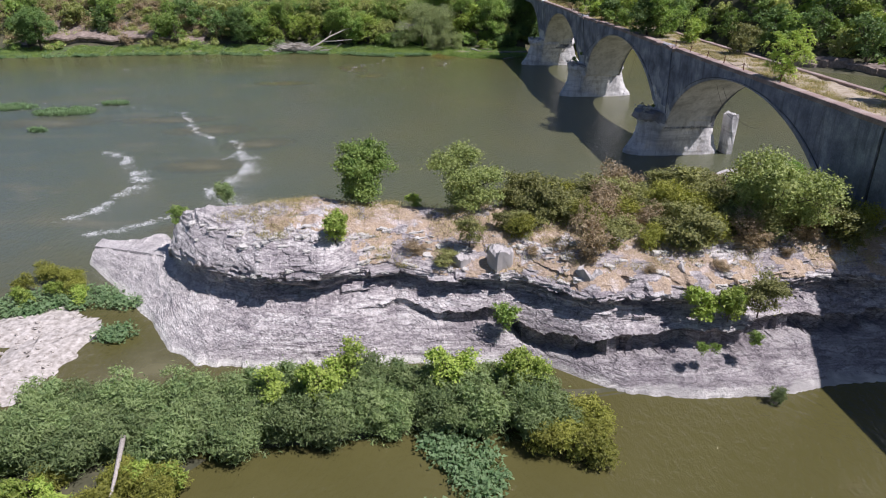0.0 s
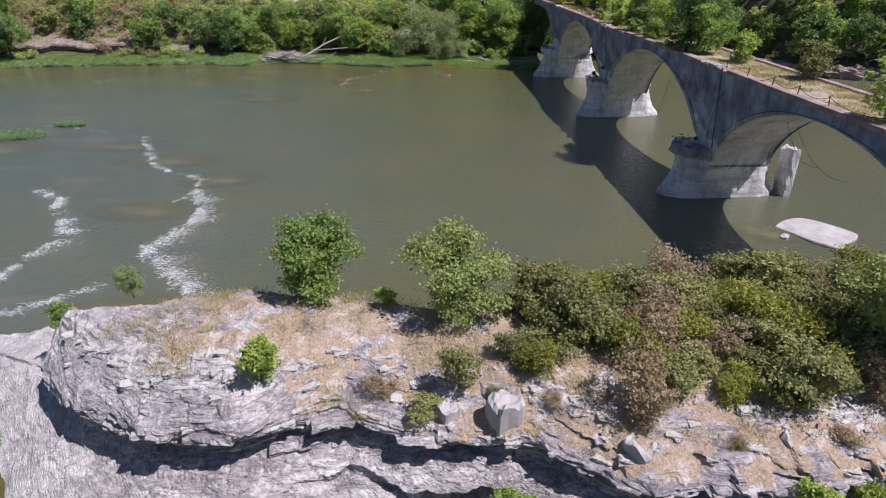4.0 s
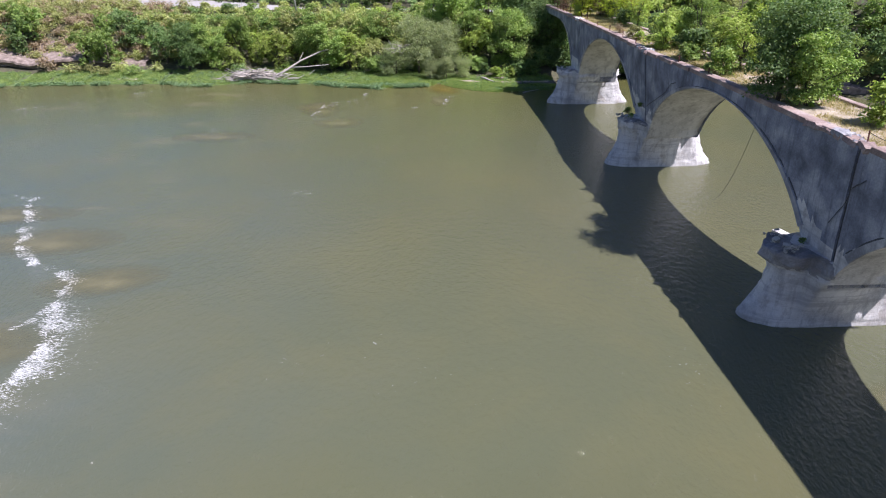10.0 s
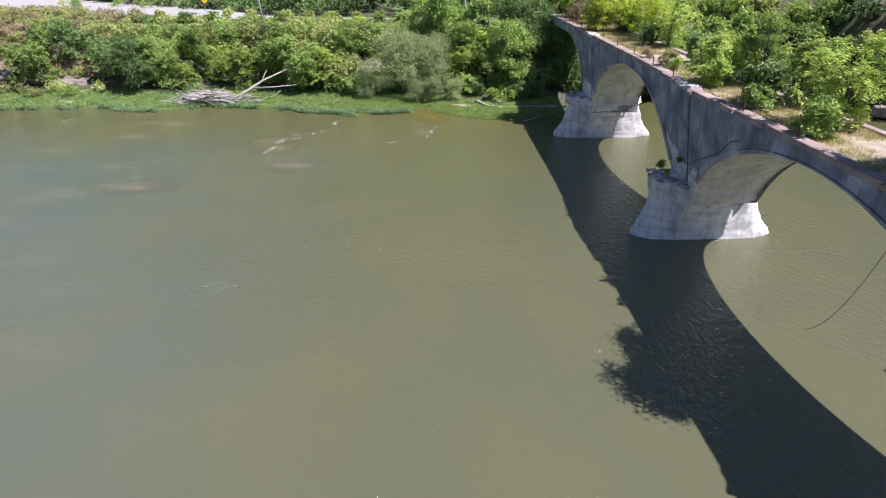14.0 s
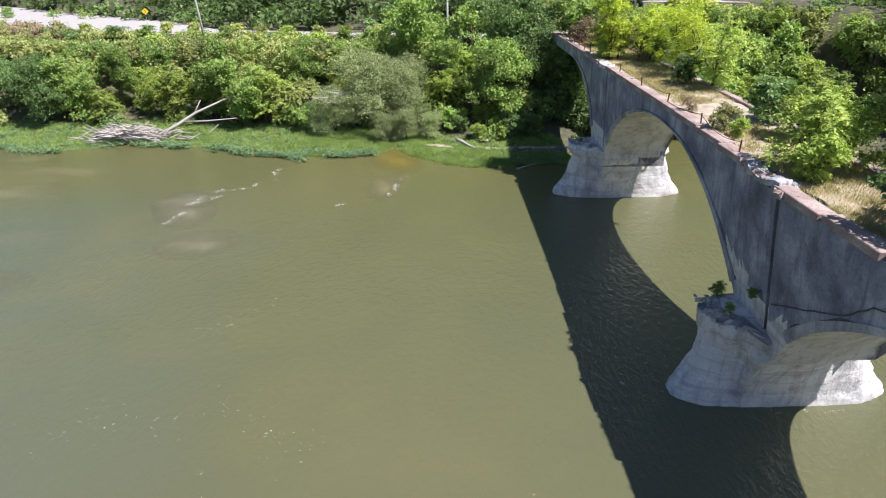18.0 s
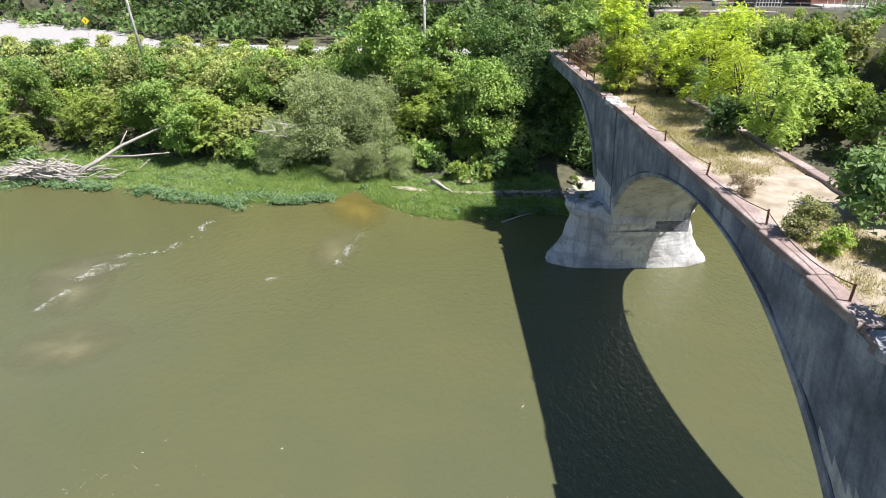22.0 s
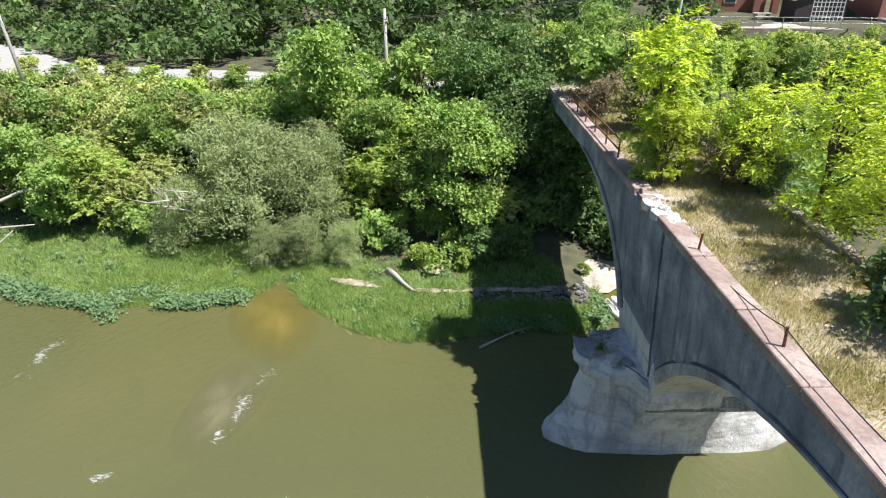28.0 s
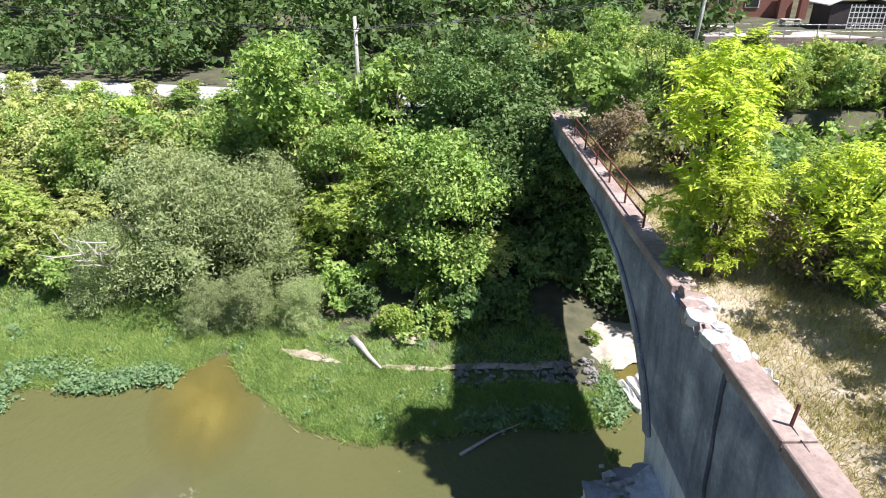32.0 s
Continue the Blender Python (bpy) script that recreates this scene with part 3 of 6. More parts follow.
for x, y, z, sc in ((6.2, 32.0, 5.0, 0.95), (10.9, 29.9, 4.6, 0.95), (16.5, 29.6, 4.7, 0.85), (4.1, 32.6, 4.6, 0.6), (13.3, 29.4, 4.5, 0.6)):
    ob = part("rock_block", worn_block(1.3 * sc, 1.2 * sc, 1.3 * sc, x, 0.2), SLAB, island, "large pale limestone block on the cliff edge")
    ob.matrix_basis = pose(x, y, z - 0.1, 8, -6, 30)


# ---- the arch bridge ----
XL, XR = 30.98, 36.95
PIERS = [5.2, 36.6, 67.5, 99.0, 129.0, 160.0]
# each arch: where it springs on both sides, the height of its springing and of its crown
SPANS = [(4.7, 34.2, 0.0, 11.0), (35.2, 65.7, 0.0, 11.0), (66.3, 97.0, 0.0, 11.05), (98.4, 127.4, 0.0, 11.05), (131.0, 150.0, 4.6, 11.0)]
JOINTS = [-3.0, 33.6, 64.9, 96.8, 126.5, 158.0]
SKEW = radians(-1.15)
bridge = tagged(new("arch_bridge"), "old weathered concrete arch bridge with overgrown deck", "bridge")
bridge.matrix_basis = Matrix.Translation((33.7, 126.0, 0)) @ Matrix.Rotation(SKEW, 4, "Z") @ Matrix.Translation((-33.7, -126.0, 0))


def on_bridge(x, y):
    """The slight skew of the bridge against the plan, for what stands on it."""
    return x - (y - 126.0) * math.sin(SKEW), y


def deck_z(y):
    return float(np.interp(y, [0, 67, 98, 126], [11.75, 11.77, 11.85, 11.9]))


def lean(y, z):
    """The left wall bulges outwards at the third pier."""
    return -0.6 * math.exp(-((y - 96.5) / 7.0) ** 2) * max(0.0, (z - 5.0) / 7.0) + 0.6 * max(0.0, 1 - z / 11.0)


def span_part(ya, yb_, z0, crown, y_start, y_end):
    """One arch with its spandrel walls, from joint to joint."""
    half = (yb_ - ya) / 2
    mid, bm = (ya + yb_) / 2, bmesh.new()
    n = 56
    low, up = [], []
    for i in range(n + 1):
        w = math.pi * (1 - i / n)
        y = mid + half * math.cos(w)
        if z0 > 0 and y > mid:
            y, w = mid + (y - mid) * (y_end - mid) / half, math.pi / 2
        low.append((y, max(3.4, z0 + (crown - z0) * math.sin(w))))
        up.append((y, deck_z(y)))
    low = [(y_start, max(3.4, z0))] + low + [(y_end, max(3.4, z0))]
    up = [(y_start, deck_z(y_start))] + up + [(y_end, deck_z(y_end))]
    # keep the columns in order where the joint lies before or behind the springing
    low = [(min(max(y, y_start), y_end), z) for y, z in low]
    up = [(min(max(y, y_start), y_end), z) for y, z in up]
    m, levels = len(low), 14
    rings = []
    for x in (XL, XL + 0.45, 33.8, 34.6, XR - 0.45, XR):
        flare = 0.9 * max(0.0, (x - 33.8) / (XR - 33.8))
        rings.append([bm.verts.new((x + (lean(y, z) if x == XL else 0), min(max(mid + (y - mid) * (1 + flare / half), y_start + flare), y_end), z)) for y, z in low])
    sides = {}
    for x in (XL, XR):
        cols = []
        for k in range(1, levels + 1):
            cols.append([bm.verts.new((x + (lean(y, za + (zb - za) * k / levels) if x == XL else 0) + 0.03 * fbm(y * 0.4, za + (zb - za) * k / levels), y, za + (zb - za) * k / levels))
                         for (y, za), (_, zb) in zip(low, up)])
        sides[x] = cols
    for a, b in zip(rings, rings[1:]):
        for i in range(m - 1):
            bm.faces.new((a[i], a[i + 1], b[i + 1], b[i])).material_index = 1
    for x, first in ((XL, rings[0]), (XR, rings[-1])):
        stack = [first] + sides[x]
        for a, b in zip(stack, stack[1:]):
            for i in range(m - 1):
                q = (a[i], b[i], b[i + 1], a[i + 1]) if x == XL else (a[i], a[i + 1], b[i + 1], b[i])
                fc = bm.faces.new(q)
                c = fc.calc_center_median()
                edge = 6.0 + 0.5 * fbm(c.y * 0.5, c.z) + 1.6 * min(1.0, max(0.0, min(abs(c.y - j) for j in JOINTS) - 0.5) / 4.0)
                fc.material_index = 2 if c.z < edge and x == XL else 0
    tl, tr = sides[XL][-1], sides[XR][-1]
    for i in range(m - 1):
        bm.faces.new((tl[i], tr[i], tr[i + 1], tl[i + 1]))
    for i in (0, m - 1):
        loop = [r[i] for r in rings] + [c[i] for c in sides[XR]] + [c[i] for c in reversed(sides[XL])]
        bm.faces.new(loop if i else list(reversed(loop)))
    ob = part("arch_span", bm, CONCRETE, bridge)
    # the last span's soffit takes the darker wall colour in place of shade
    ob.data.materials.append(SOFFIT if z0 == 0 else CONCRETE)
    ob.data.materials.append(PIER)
    return ob


for (ya, yb_, z0, crown), j0, j1 in zip(SPANS, JOINTS, JOINTS[1:]):
    span_part(ya, yb_, z0, crown, j0 + 0.13, j1 - 0.13)


def pier_part(yc, seed, collar, short, floor=-1.5):
    """A long pier with rounded cutwaters that flare at the waterline and carry a rough cap."""
    prof = [(floor, 27.6, 39.8, 1.6), (0.0, 27.65, 39.75, 1.55), (0.35, 27.7, 39.6, 1.5), (0.8, 28.0, 39.2, 1.45), (1.3, 28.35, 38.8, 1.42), (2.0, 28.7, 38.45, 1.4),
            (2.8, 28.95, 38.2, 1.4), (3.3, 29.05, 38.05, 1.42), (3.7, 29.1 - 0.08 * collar, 37.95, 1.5), (4.0, 29.1 - 0.3 * collar, 38.05, 1.62), (4.15, 29.08 - 0.38 * collar, 38.1, 1.7), (4.85, 29.1 - 0.4 * collar, 38.1, 1.72), (5.0, 29.3, 37.9, 1.6), (5.1, 30.2, 37.2, 1.4)]
    rows, zs = [], np.array([q[0] for q in prof])
    for z in sorted(set(list(zs) + list(np.linspace(-0.2, 5.0, 36)))):
        z = float(z)
        xl, xr, h = (float(np.interp(z, zs, [q[c] for q in prof])) for c in (1, 2, 3))
        ring = []
        for k in range(128):
            w = 2 * math.pi * k / 128
            c, s_ = math.cos(w), math.sin(w)
            c2, s2 = math.copysign(abs(c) ** 0.7, c), math.copysign(abs(s_) ** 0.55, s_)
            mid = 33.7
            x = mid + ((xr - mid) if c > 0 else (mid - xl)) * c2
            taper = 1 - 0.30 * max(0.0, abs(c2) - 0.72) / 0.28
            x += short * max(0.0, (31.5 - x) / 3.8)
            if collar > 1.2:
                x = min(x, 38.6 - 0.18 * z + 0.25 * fbm(s_ * 2.0, z * 1.5, 3.0))
            y = yc + h * s2 * taper
            # the near side swells into the springing of the arch
            swell = min(1.0, max(0.0, z / 3.6)) ** 1.4 * min(1.0, max(0.0, (x - 30.9) / 0.3)) * min(1.0, max(0.0, (36.2 - x) / 2.4))
            if s_ < 0:
                y -= 1.25 * swell * min(1.0, -s_ * 2.5)
            n = fbm(x * 0.7 + seed, y * 0.7, z * 1.2, 4)
            nose = max(0.0, abs(x - 33.7) - 2.8) / 2.0
            rough = 0.09 + 0.32 * min(1.0, max(0.0, (z - 3.3) / 0.8))
            f2 = fbm(x * 2.3 + seed, y * 2.3, z * 3.0, 3)
            bed = 0.09 * (cell(math.floor(z * 2.2 + 0.4 * n), math.floor(x * 0.9 + y * 0.5 + seed), 3) - 0.5)
            wob = rough * n + (0.05 + 0.10 * (rough - 0.09)) * f2 + bed
            ring.append((x + wob * c, y + wob * 0.6 * s_, z + (0.5 * n * nose + 0.25 * f2 * nose if z > 4.6 else 0)))
        rows.append(ring + [ring[0]])
    v, f = sheet(rows)
    f.append(tuple(range(len(v) - 129, len(v) - 1)))
    me = mesh("pier", v, f, PIER, True)
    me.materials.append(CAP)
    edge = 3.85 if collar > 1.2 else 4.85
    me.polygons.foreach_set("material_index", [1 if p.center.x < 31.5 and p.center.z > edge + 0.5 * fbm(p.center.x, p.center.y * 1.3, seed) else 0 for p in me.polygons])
    return put("pier", me, bridge, "pale eroded concrete pier with rounded cutwaters")


# a flat arch ring on the left face, with its shade line drawn dark above it
for (ya, yb_, z0, crown_z), j0, j1 in zip(SPANS, JOINTS, JOINTS[1:]):
    mid, half = (ya + yb_) / 2, (yb_ - ya) / 2
    ring, groove = [], []
    for i in range(65):
        w = math.pi * (1 - i / 64)
        y, z = mid + half * math.cos(w), z0 + (crown_z - z0) * math.sin(w)
        t = 0.10 + 0.75 * max(0.0, abs(math.cos(w)) - 0.15) ** 1.2
        oy, oz = y + t * math.cos(w) * 0.8, min(z + t * max(0.3, math.sin(w)), deck_z(y) - 0.35)
        if z > max(5.6, z0) and j0 + 0.3 < oy < j1 - 0.3 and not (z0 > 0 and y > mid):
            ring.append([(XL + lean(y, z) + 0.05, y, z), (XL + lean(y, z) - 0.10, y, z + 0.02), (XL + lean(oy, oz) - 0.10, oy, oz), (XL + lean(oy, oz) + 0.03, oy, oz)])
            groove.append([(XL + lean(oy, oz) - 0.012, oy, oz), (XL + lean(oy, oz) - 0.012, oy + 0.09 * math.cos(w), oz + 0.03 + 0.10 * abs(math.cos(w)))])
    put("arch_ring", mesh("arch_ring", *sheet(ring), LIMED), bridge, "flat lime-streaked arch ring")
    # flat dark ribbon standing in for the shade at the ring's upper edge
    put("groove", mesh("groove", *sheet(groove), DARK_LINE), bridge, "dark shade line drawn above the arch ring")
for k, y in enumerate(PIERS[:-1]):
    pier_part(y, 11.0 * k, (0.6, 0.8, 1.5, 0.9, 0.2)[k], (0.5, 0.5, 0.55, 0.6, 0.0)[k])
bm = bmesh.new()
bmesh.ops.create_cube(bm, size=1.0)
bmesh.ops.subdivide_edges(bm, edges=bm.edges[:], cuts=9, use_grid_fill=True)
for v in bm.verts:
    p = v.co.copy()
    p *= 1.0 / max(1.0, (abs(p.x) * 2) ** 5 + (abs(p.y) * 2) ** 5) ** 0.16
    n = noise.fractal(Vector((p.x * 2, p.y * 3, p.z * 5)), 1.0, 2.0, 4)
    v.co = Vector((p.x * (0.95 + 0.2 * p.z) + 0.10 * n, p.y * 1.7 + 0.12 * n, p.z * 4.8 + 0.35 * n * (p.z > 0.4)))
ob = part("broken_cutwater", bm, PIER, bridge, "pale split-off piece of cutwater leaning beside its pier")
ob.matrix_basis = pose(39.75, 66.6, 2.1, 3, -3, 8)
for p, zz in ((67.5, 5.0), (98.8, 5.0), (128.9, 5.0), (36.6, 5.0)):
    for k in range(16):
        q = br.uniform(0.12, 0.42)
        ob = put("rubble", rock_kinds[k % 14], bridge)
        ob.matrix_basis = pose(br.uniform(29.2, 30.6), p + br.uniform(-1.3, 1.5), zz + br.uniform(0.0, 0.35), br.uniform(-30, 30), br.uniform(-30, 30), br.uniform(0, 180)) @ Matrix.Diagonal((q, q, q, 1))


# coping slabs along both edges, with the deck's earth between them
def coping_slab(y0, y1, x0, width, height, tilt, gap=0.04):
    bm = box(width, y1 - y0 - gap, height, 0.03)
    for v in bm.verts:
        v.co += Vector((0.02 * fbm(v.co.y * 2, y0), 0, 0.02 * fbm(v.co.y * 1.5, y0, 3)))
    ob = part("coping_slab", bm, COPING, bridge)
    y = (y0 + y1) / 2
    ob.matrix_basis = pose(x0 + lean(y, deck_z(y)) + width / 2, y, deck_z(y) + height / 2 - 0.06, tilt, 0, 0)
    return ob


rng = random.Random(5)
y = -4.0
while y < 158:
    n = 3.0 + rng.random() * 0.5
    broken = any(abs(y + n / 2 - (p - 0.8)) < 2.4 for p in PIERS[2:5])
    if not broken:
        coping_slab(y, y + n, XL - 0.04, 0.78, 0.34, rng.uniform(-0.4, 0.4))
    coping_slab(y, y + n, XR - 0.75, 0.5, 0.34, rng.uniform(-0.5, 0.5))
    y += n

for p in PIERS[2:5]:
    for k in range(9):
        bm = box(rng.uniform(0.3, 0.8), rng.uniform(0.4, 1.1), rng.uniform(0.2, 0.45), 0.05)
        for v in bm.verts:
            v.co += Vector((rng.uniform(-0.08, 0.08), rng.uniform(-0.08, 0.08), rng.uniform(-0.06, 0.06)))
        ob = part("broken_block", bm, COPING, bridge, "broken pale concrete block")
        y = p - 3.0 + 0.62 * k
        ob.matrix_basis = pose(XL + 0.25 + lean(y, 12) + rng.uniform(-0.1, 0.15), y, deck_z(y) + 0.08, rng.uniform(-9, 9), rng.uniform(-9, 9), rng.uniform(-25, 25))


def strip(name, x0, x1, y0, y1, zf, mat, step=0.5):
    xs, ys = np.arange(x0, x1 + 0.01, step), np.arange(y0, y1 + 0.01, step)
    return mesh(name, *sheet([[(x, y, zf(x, y)) for x in xs] for y in ys]), mat, True)


put("deck_earth", strip("deck_earth", XL + 0.65, XR - 0.4, -4, 158, lambda x, y: deck_z(y) + 0.10 + 0.09 * fbm(x * 0.6, y * 0.6), DECKSOIL), bridge, "dry stony earth on the old track bed")

# dark joints and the wide crack in the side wall
for y in JOINTS[1:5]:
    path = [(XL + lean(y, z) + 0.10, y, z) for z in np.linspace(5.0, deck_z(y) - 0.02, 12)]
    rows = [[(x, yy - 0.16, z), (x + 0.05, yy, z), (x, yy + 0.16, z)] for x, yy, z in path]
    put("joint", mesh("joint", *sheet(rows), DARK_LINE), bridge, "dark open joint in the side wall")


# cracks in the side wall and the white displaced block above the joint
for pts in (((96.4, 6.7), (93.9, 7.9), (91.7, 9.0), (90.4, 10.1), (89.1, 10.5)), ((65.9, 7.0), (65.0, 8.4), (64.6, 9.6), (63.4, 10.6))):
    path = []
    for (y0, z0), (y1, z1) in zip(pts, pts[1:]):
        path += [(y0 + (y1 - y0) * t, z0 + (z1 - z0) * t) for t in (0, 0.25, 0.5, 0.75)]
    rows = [[(XL + lean(y, z) - 0.06, y + 0.08 * fbm(y * 3, z * 3), z), (XL + lean(y, z) - 0.06, y + 0.03 + 0.08 * fbm(y * 3, z * 3), z + 0.06)] for y, z in path]
    put("crack", mesh("crack", *sheet(rows), DARK_LINE), bridge, "dark crack in the side wall")
for y, z, l, turn, tilt in ((98.0, 12.0, 1.9, 6, -8), (99.8, 12.0, 1.2, -10, 5), (127.4, 12.05, 1.5, 4, -5), (129.0, 12.05, 1.1, -7, 4), (66.9, 11.95, 1.2, 5, 4)):
    bm = worn_block(0.75, l, 0.30, y, 0.2)
    ob = part("displaced_block", bm, PIER if y > 120 else LIMED, bridge, "pale displaced coping block")
    ob.matrix_basis = pose(XL + 0.3 + lean(y, 12), y, z, tilt, 0, turn)

for p in (97.6, 127.2, 66.6):
    for k in range(14):
        q = rng.uniform(0.10, 0.34)
        bm = worn_block(q * 1.4, q, q * 0.8, p + k, 0.2, 2)
        ob = part("broken_chunk", bm, PIER if p > 120 else LIMED, bridge, "pale broken concrete chunk")
        y = p + rng.uniform(-1.6, 2.4)
        ob.matrix_basis = pose(XL + lean(y, 12) + rng.uniform(0.05, 0.9), y, deck_z(y) + 0.16, rng.uniform(-25, 25), rng.uniform(-25, 25), rng.uniform(0, 180))

# handrail posts with a slack wire
def post(x, y, z, h, lean_deg):
    v, f = tube([(0, 0, -0.1), (0, 0, h)], [0.045, 0.04], 6)
    ob = put("handrail_post", mesh("handrail_post", v, f, RUST), bridge, "rusty iron handrail post")
    ob.matrix_basis = pose(x, y, z, rng.uniform(-6, 6), lean_deg, 0)


def sag(a, b, drop, r, name, mat, parent, label=""):
    a, b = Vector(a), Vector(b)
    pts = [a.lerp(b, t / 12) - Vector((0, 0, drop * 4 * (t / 12) * (1 - t / 12))) for t in range(13)]
    return put(name, mesh(name, *tube(pts, [r] * 13, 5), mat), parent, label)


posts = [45.5, 51.0, 54.5, 57.8, 61.5, 65.0, 84.5, 90.2, 102.0, 107.5, 113.1, 118.6, 124.3]
for y in posts:
    post(31.35 + lean(y, 12), y, deck_z(y) + 0.26, 0.62, rng.uniform(-4, 10))
for a, b in zip(posts, posts[1:]):
    if b - a < 7:
        sag((31.35 + lean(a, 12), a, deck_z(a) + 0.80), (31.35 + lean(b, 12), b, deck_z(b) + rng.choice((0.3, 0.75))), rng.uniform(0.1, 0.4), 0.018, "slack_wire", WIRE, bridge)
rail_ys = [134.6, 137.0, 139.4, 141.8, 144.2, 146.8]
for y in rail_ys:
    post(31.35, y, deck_z(y) + 0.26, 1.0, 0)
for z in (0.7, 1.2):
    put("handrail", mesh("handrail", *tube([(31.35, y, deck_z(y) + z) for y in rail_ys], [0.04] * 6, 6), RUST), bridge, "rusty iron handrail")
sag((31.4, 76.0, 10.2), (31.2, 79.5, 3.2), 1.2, 0.014, "hanging_cable", WIRE, bridge)
for k in range(2):
    sag((31.2, 53.5 + 1.2 * k, 10.1), (32.6, 49.0 + 3 * k, 7.6), 1.0, 0.014, "hanging_cable", WIRE, bridge)


# ---- plants ----
def crown(name, seed, lobes, clumps, per, length, width, mat, spread=0.45, flat=0.35, droop=0.0, rays=0, quad=False):
    """Leaves in clumps over the outside of overlapping lobes: an uneven crown with gaps."""
    r = np.random.RandomState(seed)
    lob = np.array(lobes, float)
    area = lob[:, 3] * lob[:, 4] + lob[:, 3] * lob[:, 5]
    pick = r.choice(len(lob), clumps, p=area / area.sum())
    d = r.normal(size=(clumps, 3))
    d[:, 2] = np.abs(d[:, 2] * 1.1) - 0.45 * r.rand(clumps)
    d /= np.linalg.norm(d, axis=1)[:, None]
    cen = lob[pick, :3] + d * lob[pick, 3:] * (0.56 + 0.56 * r.rand(clumps) + 0.28 * (r.rand(clumps) < 0.09))[:, None]
    size = spread * (0.45 + 0.75 * r.rand(clumps))
    n = clumps * per
    off = r.normal(size=(n, 3)) * np.repeat(size, per)[:, None] * [1, 1, 0.7]
    c = np.repeat(cen, per, 0) + off
    c[:, 2] -= droop * (off[:, 0] ** 2 + off[:, 1] ** 2)
    out = np.repeat(d, per, 0) * 0.45 + r.normal(size=(n, 3)) * 0.75 + [0.15, -0.1, flat + 0.25]
    a = np.cross(out, r.normal(size=(n, 3)))
    a[:, 2] -= droop
    if rays:
        # feathered leaves: leaflets on both sides of arching stalks
        m = per // rays
        rd = r.normal(size=(clumps * rays, 3)) * [1, 1, 0.75] + np.repeat(d, rays, 0) * 0.9
        rd /= np.linalg.norm(rd, axis=1)[:, None]
        rd, n = np.repeat(rd, m, 0), clumps * rays * m
        u = np.tile(0.2 + 0.8 * (np.arange(m) + 0.5) / m, clumps * rays)
        big = np.repeat(size, rays * m) * 2.5
        c = np.repeat(cen, rays * m, 0) + rd * (u * big)[:, None] + r.normal(size=(n, 3)) * 0.03
        c[:, 2] -= 0.45 * u * u * big
        perp = np.cross(rd, [0, 0, 1.0])
        sgn = np.where(np.arange(n) % 2, 1.0, -1.0)[:, None]
        a = perp * sgn * 0.85 + rd * 0.5 + [0, 0, -0.3]
        out = np.repeat(d, rays * m, 0) * 0.4 + r.normal(size=(n, 3)) * 0.6 + [0.25, -0.15, 0.9]
        c = c + perp * sgn * length * 0.3
    out /= np.linalg.norm(out, axis=1)[:, None]
    a /= np.linalg.norm(a, axis=1)[:, None]
    b = np.cross(out, a)
    ln = length * (0.6 + 0.8 * r.rand(n))[:, None]
    wd = width * (0.6 + 0.8 * r.rand(n))[:, None]
    k = 4 if quad else 3
    v = np.empty((n, k, 3))
    if quad:
        v[:, 0], v[:, 1], v[:, 2], v[:, 3] = c - a * ln / 2, c + b * wd / 2 + out * wd * 0.15, c + a * ln / 2, c - b * wd / 2 + out * wd * 0.15
    else:
        v[:, 0], v[:, 1], v[:, 2] = c - a * ln * 0.4 + b * wd * 0.62, c + a * ln * 0.6, c - a * ln * 0.4 - b * wd * 0.62
    me = bpy.data.meshes.new(name)
    me.from_pydata(v.reshape(-1, 3).tolist(), [], np.arange(n * k).reshape(n, k).tolist())
    me.materials.append(mat)
    me.update()
    return me, cen


def limbs(name, seed, height, radius, targets, mat=BARK, fork=0.25):
    r = random.Random(seed)
    v, f = [], []
    bend = Vector((r.uniform(-0.3, 0.3), r.uniform(-0.3, 0.3), 0)) * height * 0.2
    stem = [Vector((0, 0, -0.4)), bend * 0.3 + Vector((0, 0, height * 0.3)), bend + Vector((0, 0, height * 0.7))]
    tube(stem, [radius, radius * 0.75, radius * 0.35], 7, v, f)
    for t in targets:
        t = Vector(t)
        s_ = stem[0].lerp(stem[2], r.uniform(fork, 0.8))
        m_ = s_.lerp(t, 0.5) + Vector((r.uniform(-0.2, 0.2), r.uniform(-0.2, 0.2), r.uniform(-0.1, 0.4)))
        tube([s_, m_, t], [radius * 0.38, radius * 0.25, radius * 0.08], 5, v, f)
    return mesh(name, v, f, mat, True)


